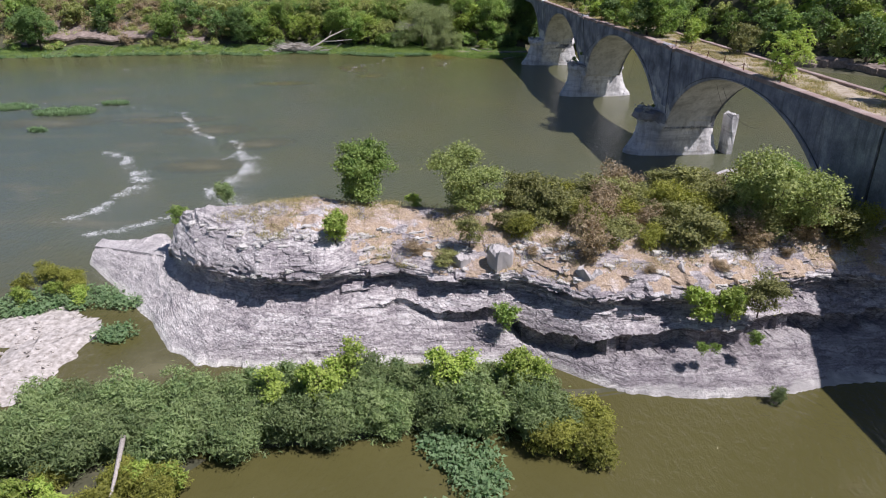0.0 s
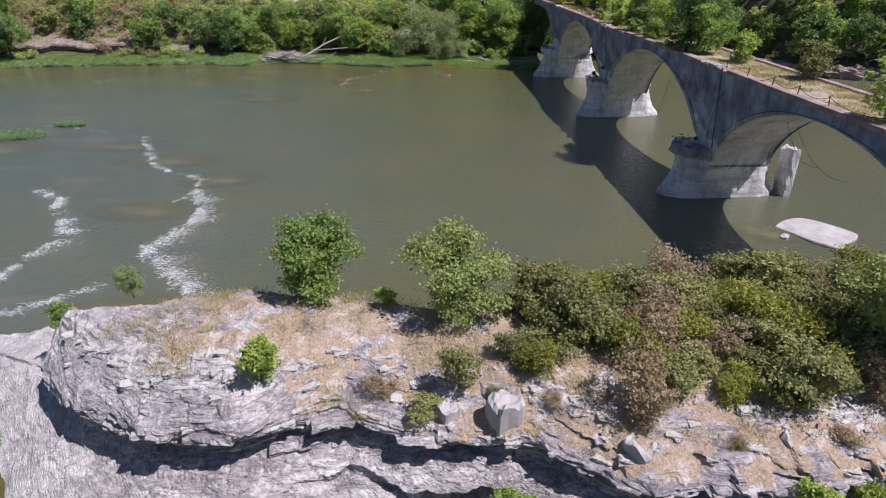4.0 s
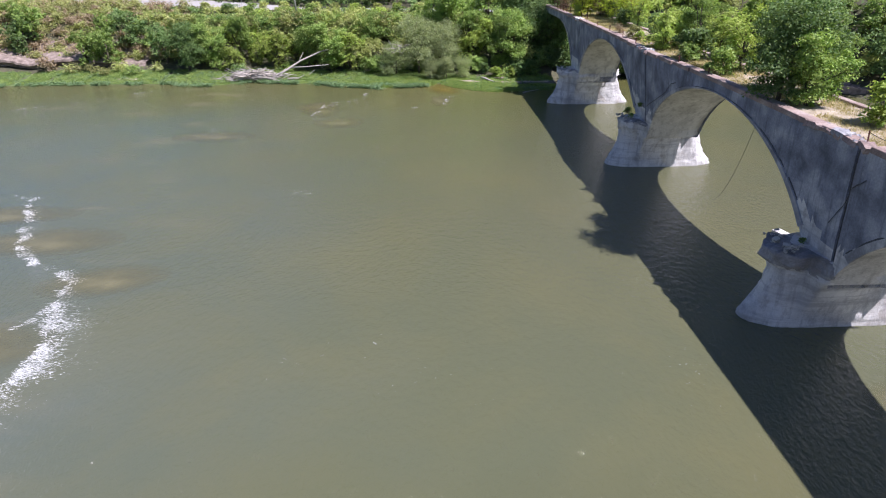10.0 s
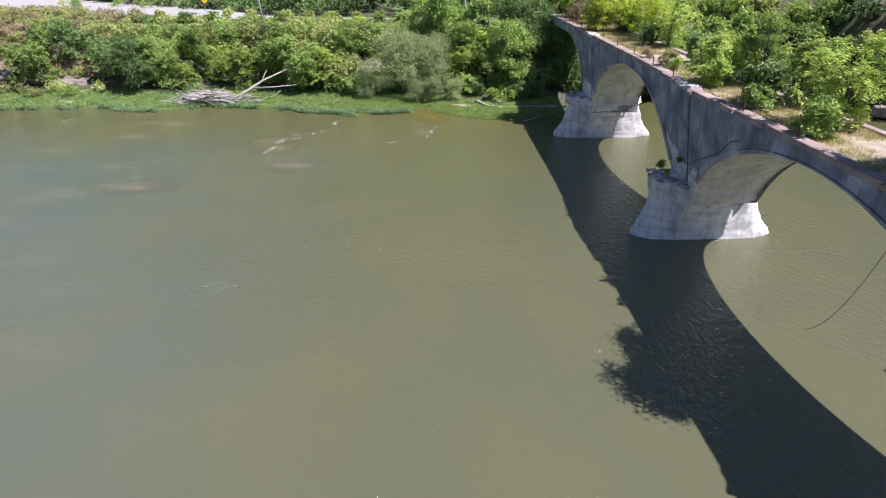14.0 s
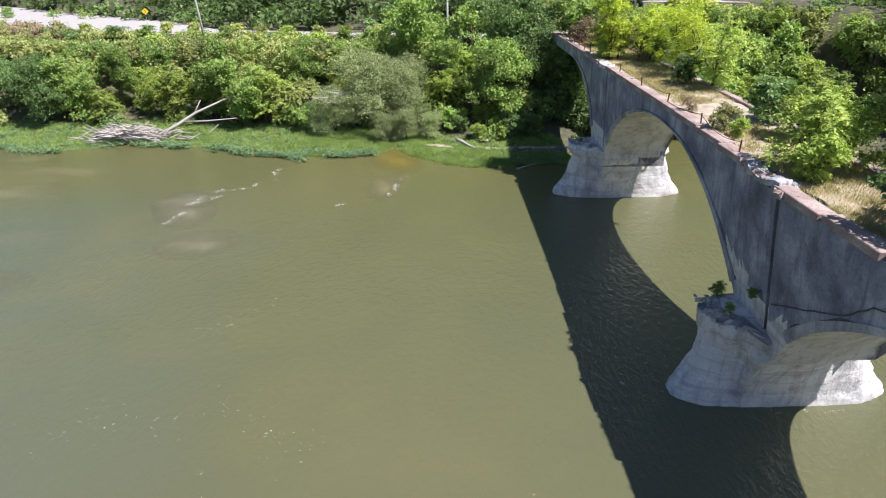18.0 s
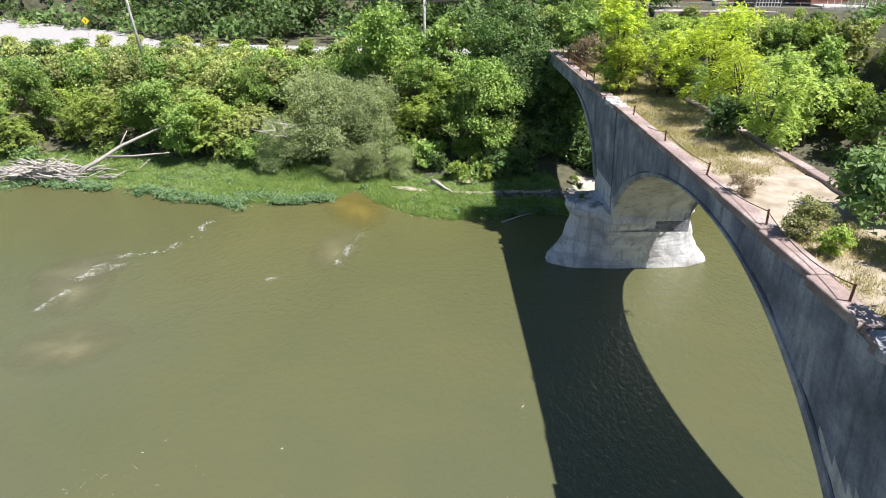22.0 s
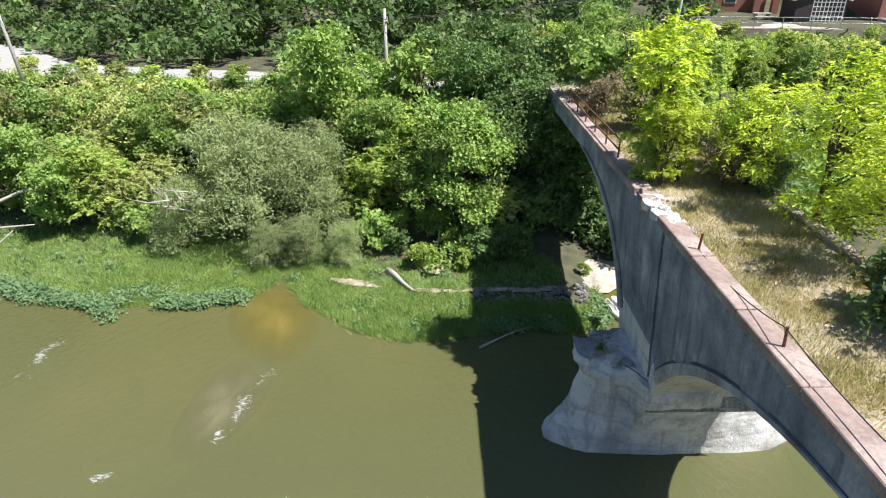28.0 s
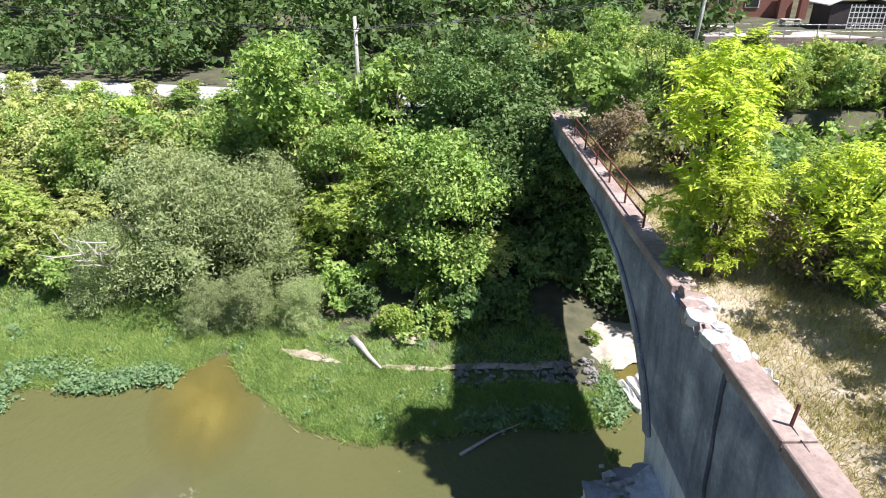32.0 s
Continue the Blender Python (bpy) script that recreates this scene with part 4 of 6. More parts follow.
def tree_kind(name, label, category, seed, height, width, leaf, clumps, per, length, wide, style="round", group="", rays=0, quad=False):
    """One plant as an empty with its trunk and crown; copies of it share the meshes."""
    r = random.Random(seed)
    top = tagged(new(name), label, category, group)
    lobes = []
    low = {"round": 0.16, "tall": 0.15, "shrub": 0.10, "wide": 0.12, "open": 0.2, "ragged": 0.14}[style]
    nl = {"round": 7, "tall": 8, "shrub": 6, "wide": 9, "open": 7, "ragged": 15}[style]
    for k in range(nl):
        w, h = r.uniform(0, 6.28), low + (1 - low) * (k + 0.5) / nl
        shape = math.sin(min(1.0, (h - low * 0.4) / (1 - low * 0.4)) * math.pi * 0.85) if style != "wide" else 1.0 - 0.6 * h
        rad = width * 0.5 * max(0.25, shape) * r.uniform(0.35, 0.75)
        s_ = width * r.uniform(0.20, 0.30) * (0.7 if style in ("tall", "open") else 1.0)
        if style == "ragged":
            rad, s_ = width * 0.5 * max(0.2, shape) * r.uniform(0.35, 1.0), width * r.uniform(0.10, 0.20)
        lobes.append((rad * math.cos(w), rad * math.sin(w), height * min(h, 0.93 if style == "ragged" else 0.86), s_, s_, s_ * r.uniform(0.7, 1.0)))
    if style == "ragged":
        lobes.append((0, 0, height * 0.5, width * 0.24, width * 0.24, height * 0.26))
    else:
        lobes.append((0, 0, height * 0.62, width * 0.28, width * 0.28, height * 0.25))
    me, cen = crown("crown", seed, lobes, clumps, per, length, wide, LEAF[leaf], spread=width * 0.048 + 0.06, droop=0.25 if leaf in ("silver", "sandbar") else 0.05, rays=rays, quad=quad)
    put("crown", me, top)
    put("trunk", limbs("trunk", seed, height, max(0.04, 0.028 * height if style != "shrub" else 0.02 * height), cen[:: max(1, len(cen) // 14)]), top)
    return top


def planted(kind, x, y, z, scale=1.0, turn=None, squash=1.0, tilt=0.0, r=random.Random(3)):
    turn = r.uniform(0, 360) if turn is None else turn
    m = pose(x, y, z, tilt, 0, turn) @ Matrix.Diagonal((scale, scale, scale * squash, 1))
    o = copy_thing(kind, m)
    o.matrix_basis = m
    return o


def drop_kind(kind):
    for o in list(kind.children_recursive) + [kind]:
        bpy.data.objects.remove(o)


WOODS = "trees of the wooded bank"
K = {}
K["mid_a"] = tree_kind("tree", "leafy mid-green broadleaf tree on the bank", "tree", 1, 8, 7, "mid", 260, 46, 0.24, 0.16, "ragged", WOODS)
K["mid_b"] = tree_kind("tree", "tall leafy green broadleaf tree on the bank", "tree", 2, 11, 7, "mid", 300, 48, 0.22, 0.15, "tall", WOODS)
K["dark_a"] = tree_kind("tree", "dense dark green broadleaf tree on the bank", "tree", 3, 9, 8, "dark", 250, 46, 0.24, 0.16, "round", WOODS)
K["dark_b"] = tree_kind("tree", "tall dark green broadleaf tree on the slope", "tree", 4, 13, 9, "dark", 280, 46, 0.30, 0.19, "tall", WOODS)
for far, label, seed, h, w, leaf, style in (("mid_a", "leafy mid-green broadleaf tree on the far bank", 1, 8, 7, "mid", "round"), ("mid_b", "tall leafy green broadleaf tree on the far bank", 2, 11, 7, "mid", "tall"), ("mid_c", "open leafy green tree on the far bank", 18, 9, 7.5, "mid", "open"),
                                            ("dark_a", "dense dark green broadleaf tree on the far bank", 3, 9, 8, "dark", "round"), ("pale_a", "pale yellowish green sumac on the far bank", 7, 5, 6, "pale", "wide"), ("pale_b", "fresh green sumac on the far bank", 27, 5.5, 6, "spring", "wide")):
    K[far + "_far"] = tree_kind("tree", label, "tree", seed + 40, h, w, leaf, 130, 18, 0.46, 0.27, style, WOODS)
K["lime_a"] = tree_kind("tree", "bright yellow-green young tree with open crown", "tree", 5, 6.6, 3.8, "lime", 140, 49, 0.26, 0.085, "tall", WOODS, 7, True)
K["lime_b"] = tree_kind("tree", "spreading yellow-green tree with feathery leaves", "tree", 6, 5.4, 5.6, "lime", 140, 49, 0.24, 0.08, "ragged", WOODS, 7, True)
K["spr_a"] = tree_kind("tree", "fresh green young tree with feathery leaves", "tree", 25, 5.2, 5.2, "spring", 130, 56, 0.25, 0.09, "ragged", WOODS, 7)
K["spr_b"] = tree_kind("tree", "bushy fresh green tree with feathery leaves", "tree", 26, 4.2, 5.2, "spring", 125, 56, 0.27, 0.10, "wide", WOODS, 7)
K["pale_a"] = tree_kind("tree", "pale yellowish green sumac on the bank", "tree", 7, 5, 6, "pale", 145, 42, 0.30, 0.11, "wide", WOODS, 6)
K["pale_b"] = tree_kind("tree", "fresh green sumac with feathery leaves on the bank", "tree", 27, 5.5, 6, "spring", 145, 42, 0.32, 0.11, "wide", WOODS, 6)
K["willow"] = tree_kind("tree", "broad silvery grey-green willow at the water's edge", "tree", 8, 9, 10, "silver", 520, 52, 0.26, 0.07, "wide", WOODS)
K["shrub_m"] = tree_kind("shrub", "low leafy green shrub", "shrub", 9, 2.2, 2.8, "mid", 80, 24, 0.22, 0.14, "shrub")
K["shrub_d"] = tree_kind("shrub", "low dark green shrub", "shrub", 10, 2.2, 3.0, "dark", 80, 24, 0.24, 0.14, "shrub")
K["shrub_l"] = tree_kind("shrub", "small leafy yellow-green shrub", "shrub", 11, 2.0, 2.2, "spring", 80, 30, 0.18, 0.11, "shrub")
K["shrub_o"] = tree_kind("shrub", "dense olive green shrub with small leaves", "shrub", 12, 2.4, 2.8, "olive", 105, 30, 0.17, 0.09, "shrub")
for far, label, leaf in (("shrub_m", "leafy green shrub on the far bank", "mid"), ("shrub_d", "dark green shrub on the far bank", "dark"), ("shrub_o", "olive green shrub on the far bank", "olive"), ("shrub_b", "dry brownish shrub on the far bank", "brown")):
    K[far + "_far"] = tree_kind("shrub", label, "shrub", 60, 2.2, 2.8, leaf, 50, 16, 0.28, 0.17, "shrub")
K["shrub_b"] = tree_kind("shrub", "dry brownish shrub with thin twigs", "shrub", 13, 2.2, 2.6, "brown", 110, 26, 0.15, 0.06, "shrub")
K["shrub_s"] = tree_kind("shrub", "grey-green sandbar willow shrub", "shrub", 14, 2.2, 2.8, "sandbar", 130, 44, 0.21, 0.05, "shrub")
K["shrub_y"] = tree_kind("shrub", "olive yellow shrub hanging over the water", "shrub", 28, 1.9, 2.6, "yellow", 120, 30, 0.18, 0.06, "shrub")
K["sap"] = tree_kind("sapling", "bright green cottonwood sapling among willows", "sapling", 15, 3.6, 2.0, "spring", 90, 22, 0.15, 0.11, "tall", "", 0, True)
K["isl_a"] = tree_kind("tree", "leafy dark green tree on the dry island top", "tree", 16, 4.6, 4.6, "mid", 300, 60, 0.14, 0.095, "ragged")
K["isl_b"] = tree_kind("tree", "leafy sage green tree on the dry island top", "tree", 17, 4.4, 4.8, "sage", 300, 60, 0.14, 0.095, "ragged")
K["mid_c"] = tree_kind("tree", "open leafy green tree on the bank", "tree", 18, 9, 7.5, "mid", 240, 46, 0.23, 0.14, "ragged", WOODS)

# the wooded bank
pr = random.Random(21)
for d in np.arange(9, 25, 3.6):
    for x in np.arange(-96, 106, 4.4):
        xx, yy = x + pr.uniform(-1.5, 1.5), shore(x) + d + pr.uniform(-1.4, 1.4)
        if (29.5 < xx < 38.5 and yy < 152) or (0 < xx < 25 and d < 12.5):
            continue
        z = ground_z(xx, yy) - 0.15
        road_near = xx < 13 and d > 15
        pick = noise.noise(Vector((xx * 0.06, yy * 0.12, 1.3))) + pr.uniform(-0.35, 0.35)
        if xx < -34:
            name = pr.choice(("shrub_m", "shrub_o", "pale_a", "shrub_b", "shrub_d", "mid_a", "shrub_b", "dark_a")) if d < 20 else pr.choice(("pale_a", "shrub_o", "shrub_m"))
            if pr.random() < 0.1 or (name.startswith("shrub") and pr.random() < 0.85) or (-76 < xx < -44 and d < 16 and pr.random() < 0.5):
                continue
        else:
            name = "dark_a" if pick < -0.28 else "mid_a" if pick < -0.05 else "mid_c" if pick < 0.12 else "pale_a" if pick < 0.30 else "pale_b" if pick < 0.5 else "mid_b" if pick < 0.62 else "spr_a"
        if -19 < xx < 2 and pr.random() < 0.7:
            name = pr.choice(("pale_a", "pale_b", "pale_a", "pale_a"))
        high = {"spr_b": 4.2, "mid_a": 8, "mid_b": 11, "dark_a": 9, "dark_b": 13, "pale_a": 5, "mid_c": 9, "spr_a": 5.2, "pale_b": 5.5}.get(name, 2.3)
        room = (10.2 if xx > -24 else 8.9) + 0.13 * (road_band(xx)[0] - yy) - z if xx < 9 else 11.6 - z if xx < 21 else 13.8 - z if xx > 42 else 15.5 - z
        want = min(pr.uniform(0.75, 1.1) * high, max(1.7, room))
        sc = min(1.1, max(0.45, want / high)) if high > 3 else pr.uniform(0.9, 1.5)
        planted(K[name + "_far" if name + "_far" in K and (not -36 < xx < 44 or d > 19) else name], xx, yy, z, sc, squash=min(1.0, want / high / sc) if high > 3 else 1.0)
for k in range(64):
    xx, yy = (pr.uniform(38.5, 66), pr.uniform(151, 171)) if k < 46 else (pr.uniform(39, 57), pr.uniform(148, 166))
    z = ground_z(xx, yy) - 0.2
    name = pr.choice(("spr_a", "pale_b", "mid_a", "mid_c", "pale_b", "spr_b"))
    high = {"spr_a": 5.2, "pale_b": 5.5, "mid_a": 8, "mid_c": 9, "spr_b": 4.2}[name]
    planted(K[name + "_far" if xx > 46 and name + "_far" in K else name], xx, yy, z, min(1.0, max(0.4, (13.6 - z) / high)))
for xx, yy in ((49.0, 155.5), (51.0, 152.5), (50.0, 158.5), (47.0, 152.0), (52.5, 156.0), (45.5, 155.5)):
    z = ground_z(xx, yy) - 0.2
    planted(K["pale_b"], xx, yy, z, min(1.3, max(0.6, (12.4 - z) / 5.5)))
for k in range(34):
    xx = -2 + 31 * (k + pr.random()) / 34
    yy = shore(xx) + pr.uniform(7.6, 12.4)
    planted(K[pr.choice(("shrub_m", "shrub_l", "shrub_s", "shrub_d", "shrub_m"))], xx, yy, ground_z(xx, yy) - 0.1, pr.uniform(0.6, 1.15))
edge_lobes = []
for k in range(340):
    xx = -95 + 116 * (k + pr.random()) / 340
    back = pr.uniform(1.4, 9.0)
    yy = road_band(xx)[0] - back
    z = ground_z(xx, yy) - 0.2
    want = max(0.8, (9.7 if xx > -24 else 8.9) + 0.12 * back - z)
    for j in range(3):
        q = pr.uniform(0.8, 1.5)
        edge_lobes.append((xx + pr.uniform(-1, 1), yy + pr.uniform(-1, 1), z + want * (0.25 + 0.25 * j), q, q, max(0.3, want * 0.25)))
for k in range(80):
    x = pr.uniform(-90, 100)
    y = shore(x) + pr.choice((pr.uniform(5.5, 9), pr.uniform(49, 56)))
    if 30 < x < 38 and y < shore(x) + 20:
        continue
    for j in range(3):
        q = pr.uniform(0.5, 1.1)
        edge_lobes.append((x + pr.uniform(-0.8, 0.8), y + pr.uniform(-0.8, 0.8), ground_z(x, y) + 0.3 + 0.4 * j, q, q, 0.6))
for j, (mat, label) in enumerate((("mid", "leafy green undergrowth along the slope"), ("pale", "pale green sumac growth along the road"), ("olive", "olive and brownish scrub on the bank"), ("dark", "dark green undergrowth along the slope"))):
    sub = [l for k, l in enumerate(edge_lobes) if (k // 3 * 7 % 10) in ((0, 3, 8), (1, 4, 9), (2, 6), (5, 7))[j]]
    me, _ = crown("undergrowth", 57 + j, sub, len(sub) * 11, 16, 0.30, 0.16, LEAF[mat], spread=0.34)
    tagged(put("undergrowth", me), label, "undergrowth", kind="stuff")
# dry scrub over the eroded bank
scrub = []
for k in range(620):
    x = pr.uniform(-92, -34)
    y = shore(x) + pr.uniform(11.5, 34)
    if y < road_band(x)[0] - 1.0:
        for j in range(2):
            q = pr.uniform(0.5, 1.2)
            scrub.append((x + pr.uniform(-0.8, 0.8), y + pr.uniform(-0.8, 0.8), ground_z(x, y) + 0.5 + 0.5 * j, q, q, 0.7))
for j, (mat, label) in enumerate((("brown", "dry brownish scrub on the eroded bank"), ("pale", "pale yellowish scrub on the eroded bank"), ("olive", "olive scrub on the eroded bank"))):
    sub = [l for k, l in enumerate(scrub) if k // 2 % 3 == j]
    me, _ = crown("scrub", 91 + j, sub, len(sub) * 9, 16, 0.30, 0.15, LEAF[mat], spread=0.34)
    tagged(put("scrub", me), label, "scrub", kind="stuff")
far_lobes = []
for d in np.arange(2.5, 64, 5.0):
    for x in np.arange(-170, 170, 5.2):
        xx = x + pr.uniform(-2, 2)
        yy = (road_band(xx)[1] if xx < 60 else shore(xx) + 22) + d + pr.uniform(-1.5, 1.5)
        edge = 173.3 - 0.158 * (xx - 50)
        if 53 < xx < 108 and edge - 1.5 < yy < edge + 24:
            continue
        z, w = ground_z(xx, yy), pr.uniform(2.2, 3.4)
        h = pr.uniform(3.0, 5.0) if d < 12 else pr.uniform(7, 12)
        if xx > 40 and yy < edge:
            z, h = z - 1.0, 2.0
        for k in range(4):
            far_lobes.append((xx + pr.uniform(-1.8, 1.8), yy + pr.uniform(-1.8, 1.8), z + h * (0.25 + 0.2 * k), w * (1.05 - 0.16 * k), w * (1.05 - 0.16 * k), h * 0.2))
for name, mat, sel in (("wood_dark", "deep", 0), ("wood_green", "dark", 1)):
    sub = [l for k, l in enumerate(far_lobes) if ((k // 4) % 3 == 1) == (sel == 1)]
    me, _ = crown(name, 77 + sel, sub, len(sub) * 7, 12, 0.68, 0.44, LEAF[mat], spread=0.55)
    tagged(put("far_wood", me), "dense leafy wood on the hillside behind the road", "wood", kind="stuff")
# single trees that stand out, and two added ones that only give shade
planted(K["willow"], 8.7, 150.2, 0.8, 1.0, 40)
planted(K["willow"], 4.6, 149.6, 0.7, 0.6, 140)
planted(K["willow"], 12.6, 152.0, 1.2, 0.85, 250)
planted(K["mid_b"], 24.8, 148.5, 0.9, 1.05, 10)
planted(K["dark_b"], 28.5, 158.0, 4.5, 0.95, 200)
# two added trees, hidden behind the bridge, that block sun from the last arch
planted(K["dark_a"], 42.6, 144.6, 1.0, 1.15, 60)
planted(K["dark_a"], 42.0, 150.2, 1.4, 1.1, 120)
planted(K["dark_a"], 28.4, 152.6, 2.4, 1.0, 300)
planted(K["dark_a"], 30.4, 155.0, 3.6, 1.05, 20)
planted(K["mid_a"], 14.5, 157.0, 5.0, 1.35, 90)
planted(K["pale_b"], -4.0, 153.5, 1.5, 1.1, 30)
planted(K["dark_a"], -77.0, 153.0, 0.8, 0.95, 75)
planted(K["dark_a"], -80.5, 155.0, 0.8, 0.8, 10)

# trees and shrubs on the bridge deck
for name, x, y, sc in (("spr_a", 32.4, 47.4, 0.72), ("dark_a", 34.2, 77.5, 0.7), ("shrub_l", 34.6, 68.6, 1.2), ("shrub_m", 32.3, 84.6, 0.9),
                       ("spr_a", 34.9, 86.8, 0.95), ("shrub_m", 32.2, 91.0, 0.7), ("spr_b", 35.6, 92.5, 0.9), ("shrub_d", 32.8, 92.2, 1.2), ("spr_b", 33.0, 99.6, 0.78), ("shrub_l", 32.4, 98.0, 1.0),
                       ("mid_c", 35.9, 98.0, 0.55), ("spr_b", 36.0, 104.5, 0.73), ("shrub_m", 35.0, 101.0, 1.1), ("shrub_d", 35.8, 108.3, 1.1), ("shrub_b", 31.9, 110.9, 0.5), ("shrub_o", 32.1, 106.6, 0.6), ("shrub_l", 32.4, 105.3, 0.5),
                       ("spr_a", 36.4, 118.2, 0.86), ("shrub_d", 35.2, 119.8, 0.9), ("lime_b", 36.7, 122.4, 0.82), ("lime_b", 36.8, 126.8, 1.08), ("shrub_b", 35.0, 131.0, 1.0), ("shrub_s", 36.4, 129.6, 1.0), ("spr_a", 36.4, 132.0, 0.73), ("lime_a", 32.6, 133.0, 1.1), ("lime_a", 32.3, 131.2, 0.62), ("lime_a", 33.2, 131.6, 0.6), ("shrub_l", 31.9, 131.8, 0.8),
                       ("lime_b", 36.0, 131.0, 0.8), ("spr_b", 36.4, 139.0, 0.73), ("shrub_b", 32.6, 143.5, 1.1), ("shrub_o", 34.5, 140.0, 1.4), ("mid_c", 35.5, 146.0, 0.6), ("shrub_m", 33.6, 149.0, 1.6), ("mid_a", 34.5, 155.0, 0.7), ("mid_c", 36.2, 78.0, 0.6), ("shrub_o", 36.0, 60.5, 1.1), ("shrub_m", 36.0, 38.0, 1.5), ("mid_a", 35.6, 33.0, 0.45)):
    planted(K[name], *on_bridge(x, y), deck_z(y) + 0.05, sc)

planted(K["dark_a"], *on_bridge(32.1, 75.4), deck_z(75) - 0.6, 0.72, 120)
planted(K["mid_a"], *on_bridge(33.2, 73.8), deck_z(75) - 0.4, 0.62, 40)
# plants on the rock island
for name, x, y, z, sc in (("isl_a", -2.1, 41.2, 4.7, 1.0), ("isl_b", 5.2, 38.6, 4.9, 0.96), ("shrub_l", 1.6, 40.4, 4.9, 0.5), ("shrub_l", -3.4, 34.2, 5.5, 0.85), ("shrub_s", -11.6, 42.6, 4.9, 0.6), ("shrub_m", -14.6, 41.2, 4.0, 0.5),
                          ("isl_b", 22.8, 32.6, 5.2, 1.12), ("isl_a", 24.6, 35.0, 5.3, 0.8), ("shrub_l", 16.3, 27.2, 3.3, 0.8), ("shrub_l", 17.9, 27.2, 3.3, 0.85), ("shrub_o", 19.6, 27.3, 3.4, 0.85),
                          ("shrub_m", 6.2, 29.6, 1.9, 0.55), ("shrub_m", 15.9, 25.7, 2.1, 0.25), ("shrub_m", 16.6, 25.7, 2.1, 0.22), ("shrub_m", 18.9, 25.9, 2.3, 0.3), ("shrub_s", 19.3, 23.9, 0.1, 0.35), ("shrub_o", 4.6, 33.4, 5.3, 0.65), ("shrub_o", 6.8, 34.6, 5.5, 0.5)):
    planted(K[name], x, y, z, sc)
for k in range(84):
    x = 7.5 + 23.5 * (k + pr.random()) / 84
    y = (30.9 + 9.3 * ((k * 0.618) % 1)) if x > 11 else 34.0 + 5.5 * ((k * 0.618) % 1)
    planted(K[pr.choice(("shrub_o", "shrub_o", "shrub_y", "shrub_o", "shrub_y", "shrub_o", "shrub_b"))], x, y, 5.3, pr.uniform(0.6, 1.15), squash=pr.uniform(0.8, 1.1))

for k in range(9):
    x = -1.5 + 28 * (k + pr.random()) / 9
    y, z, _ = island_profile(x)[pr.randint(90, 101)]
    planted(K[pr.choice(("shrub_o", "shrub_b", "shrub_b"))], x, y, z - 0.15, pr.uniform(0.3, 0.6), squash=0.6)
# the willow thicket on the low bar in front
for k in range(92):
    x = -24 + 31.5 * (k + pr.random()) / 92
    lo = float(np.interp(x, [-24, -17, -10, -6, 1, 6, 8], [19.0, 22.2, 22.4, 23.0, 23.6, 23.0, 22.8]))
    hi = float(np.interp(x, [-24, -18, -15, 2, 7, 8], [24.0, 24.6, 26.0, 26.0, 25.0, 23.6]))
    y = lo + (hi - lo) * ((k * 0.618) % 1)
    planted(K["shrub_s"], x, y, 0.0, pr.uniform(0.88, 1.15), squash=pr.uniform(0.8, 1.02))
for k in range(22):
    planted(K["shrub_y" if k % 3 else "shrub_l"], pr.uniform(-19, -9.8), pr.uniform(19.0, 21.4), 0.0, pr.uniform(0.5, 0.75))
for x, y, sc in ((-5.9, 24.6, 0.95), (-4.0, 24.4, 1.1), (-3.0, 25.2, 0.9), (-2.4, 25.6, 1.1), (2.2, 25.0, 1.1), (3.3, 25.4, 0.95), (5.5, 24.7, 1.05), (6.3, 25.2, 1.0), (6.9, 24.4, 0.85)):
    planted(K["sap"], x, y, 0.0, sc)
for x, y in ((8.0, 21.2), (9.0, 21.8), (9.4, 22.8), (8.2, 22.8), (7.0, 21.6), (8.8, 20.6)):
    planted(K["shrub_y"], x, y, -0.1, 0.8)

for x, y in ((33.6, 149.2), (35.2, 149.6), (36.8, 149.4), (38.2, 148.4), (34.4, 151.4), (36.2, 151.6), (32.4, 150.6), (38.6, 144.5), (40.5, 147.0), (39.2, 150.0), (37.6, 152.0), (35.0, 153.0), (41.5, 151.0), (33.5, 151.5), (30.4, 149.5), (31.5, 153.0), (28.2, 146.5), (26.4, 145.8)):
    planted(K["shrub_d"], x, y, ground_z(x, y) - 0.1, pr.uniform(1.1, 1.7))
for x, y, z, sc in ((29.7, 98.4, 5.1, 0.22), (29.9, 100.2, 5.1, 0.3), (30.2, 97.6, 6.4, 0.2), (29.6, 67.2, 5.2, 0.16), (29.8, 128.6, 5.1, 0.16), (30.1, 130.6, 5.1, 0.2)):
    planted(K["shrub_m"], x, y, z, sc)
for x, y in ((21.9, 145.4), (24.8, 145.2), (24.0, 147.2), (25.6, 146.6)):
    planted(K["shrub_l"], x, y, ground_z(x, y), 0.8)
for x, y, sc, turn in ((10.6, 146.6, 0.36, 10), (13.4, 146.8, 0.40, 100), (16.4, 146.8, 0.34, 200)):
    planted(K["willow"], x, y, ground_z(x, y) - 0.1, sc, turn)
planted(K["shrub_l"], 33.3, 144.3, ground_z(33.3, 144.3), 0.42)
for x, y in ((-24.2, 37.6), (-22.4, 38.4), (-25.2, 39.4), (-21.2, 38.8), (-23.4, 40.6), (-20.6, 37.4), (-24.6, 41.0), (-22.0, 40.2)):
    planted(K["shrub_l" if y < 38.5 else "shrub_y"], x, y, 0.0, 0.62)


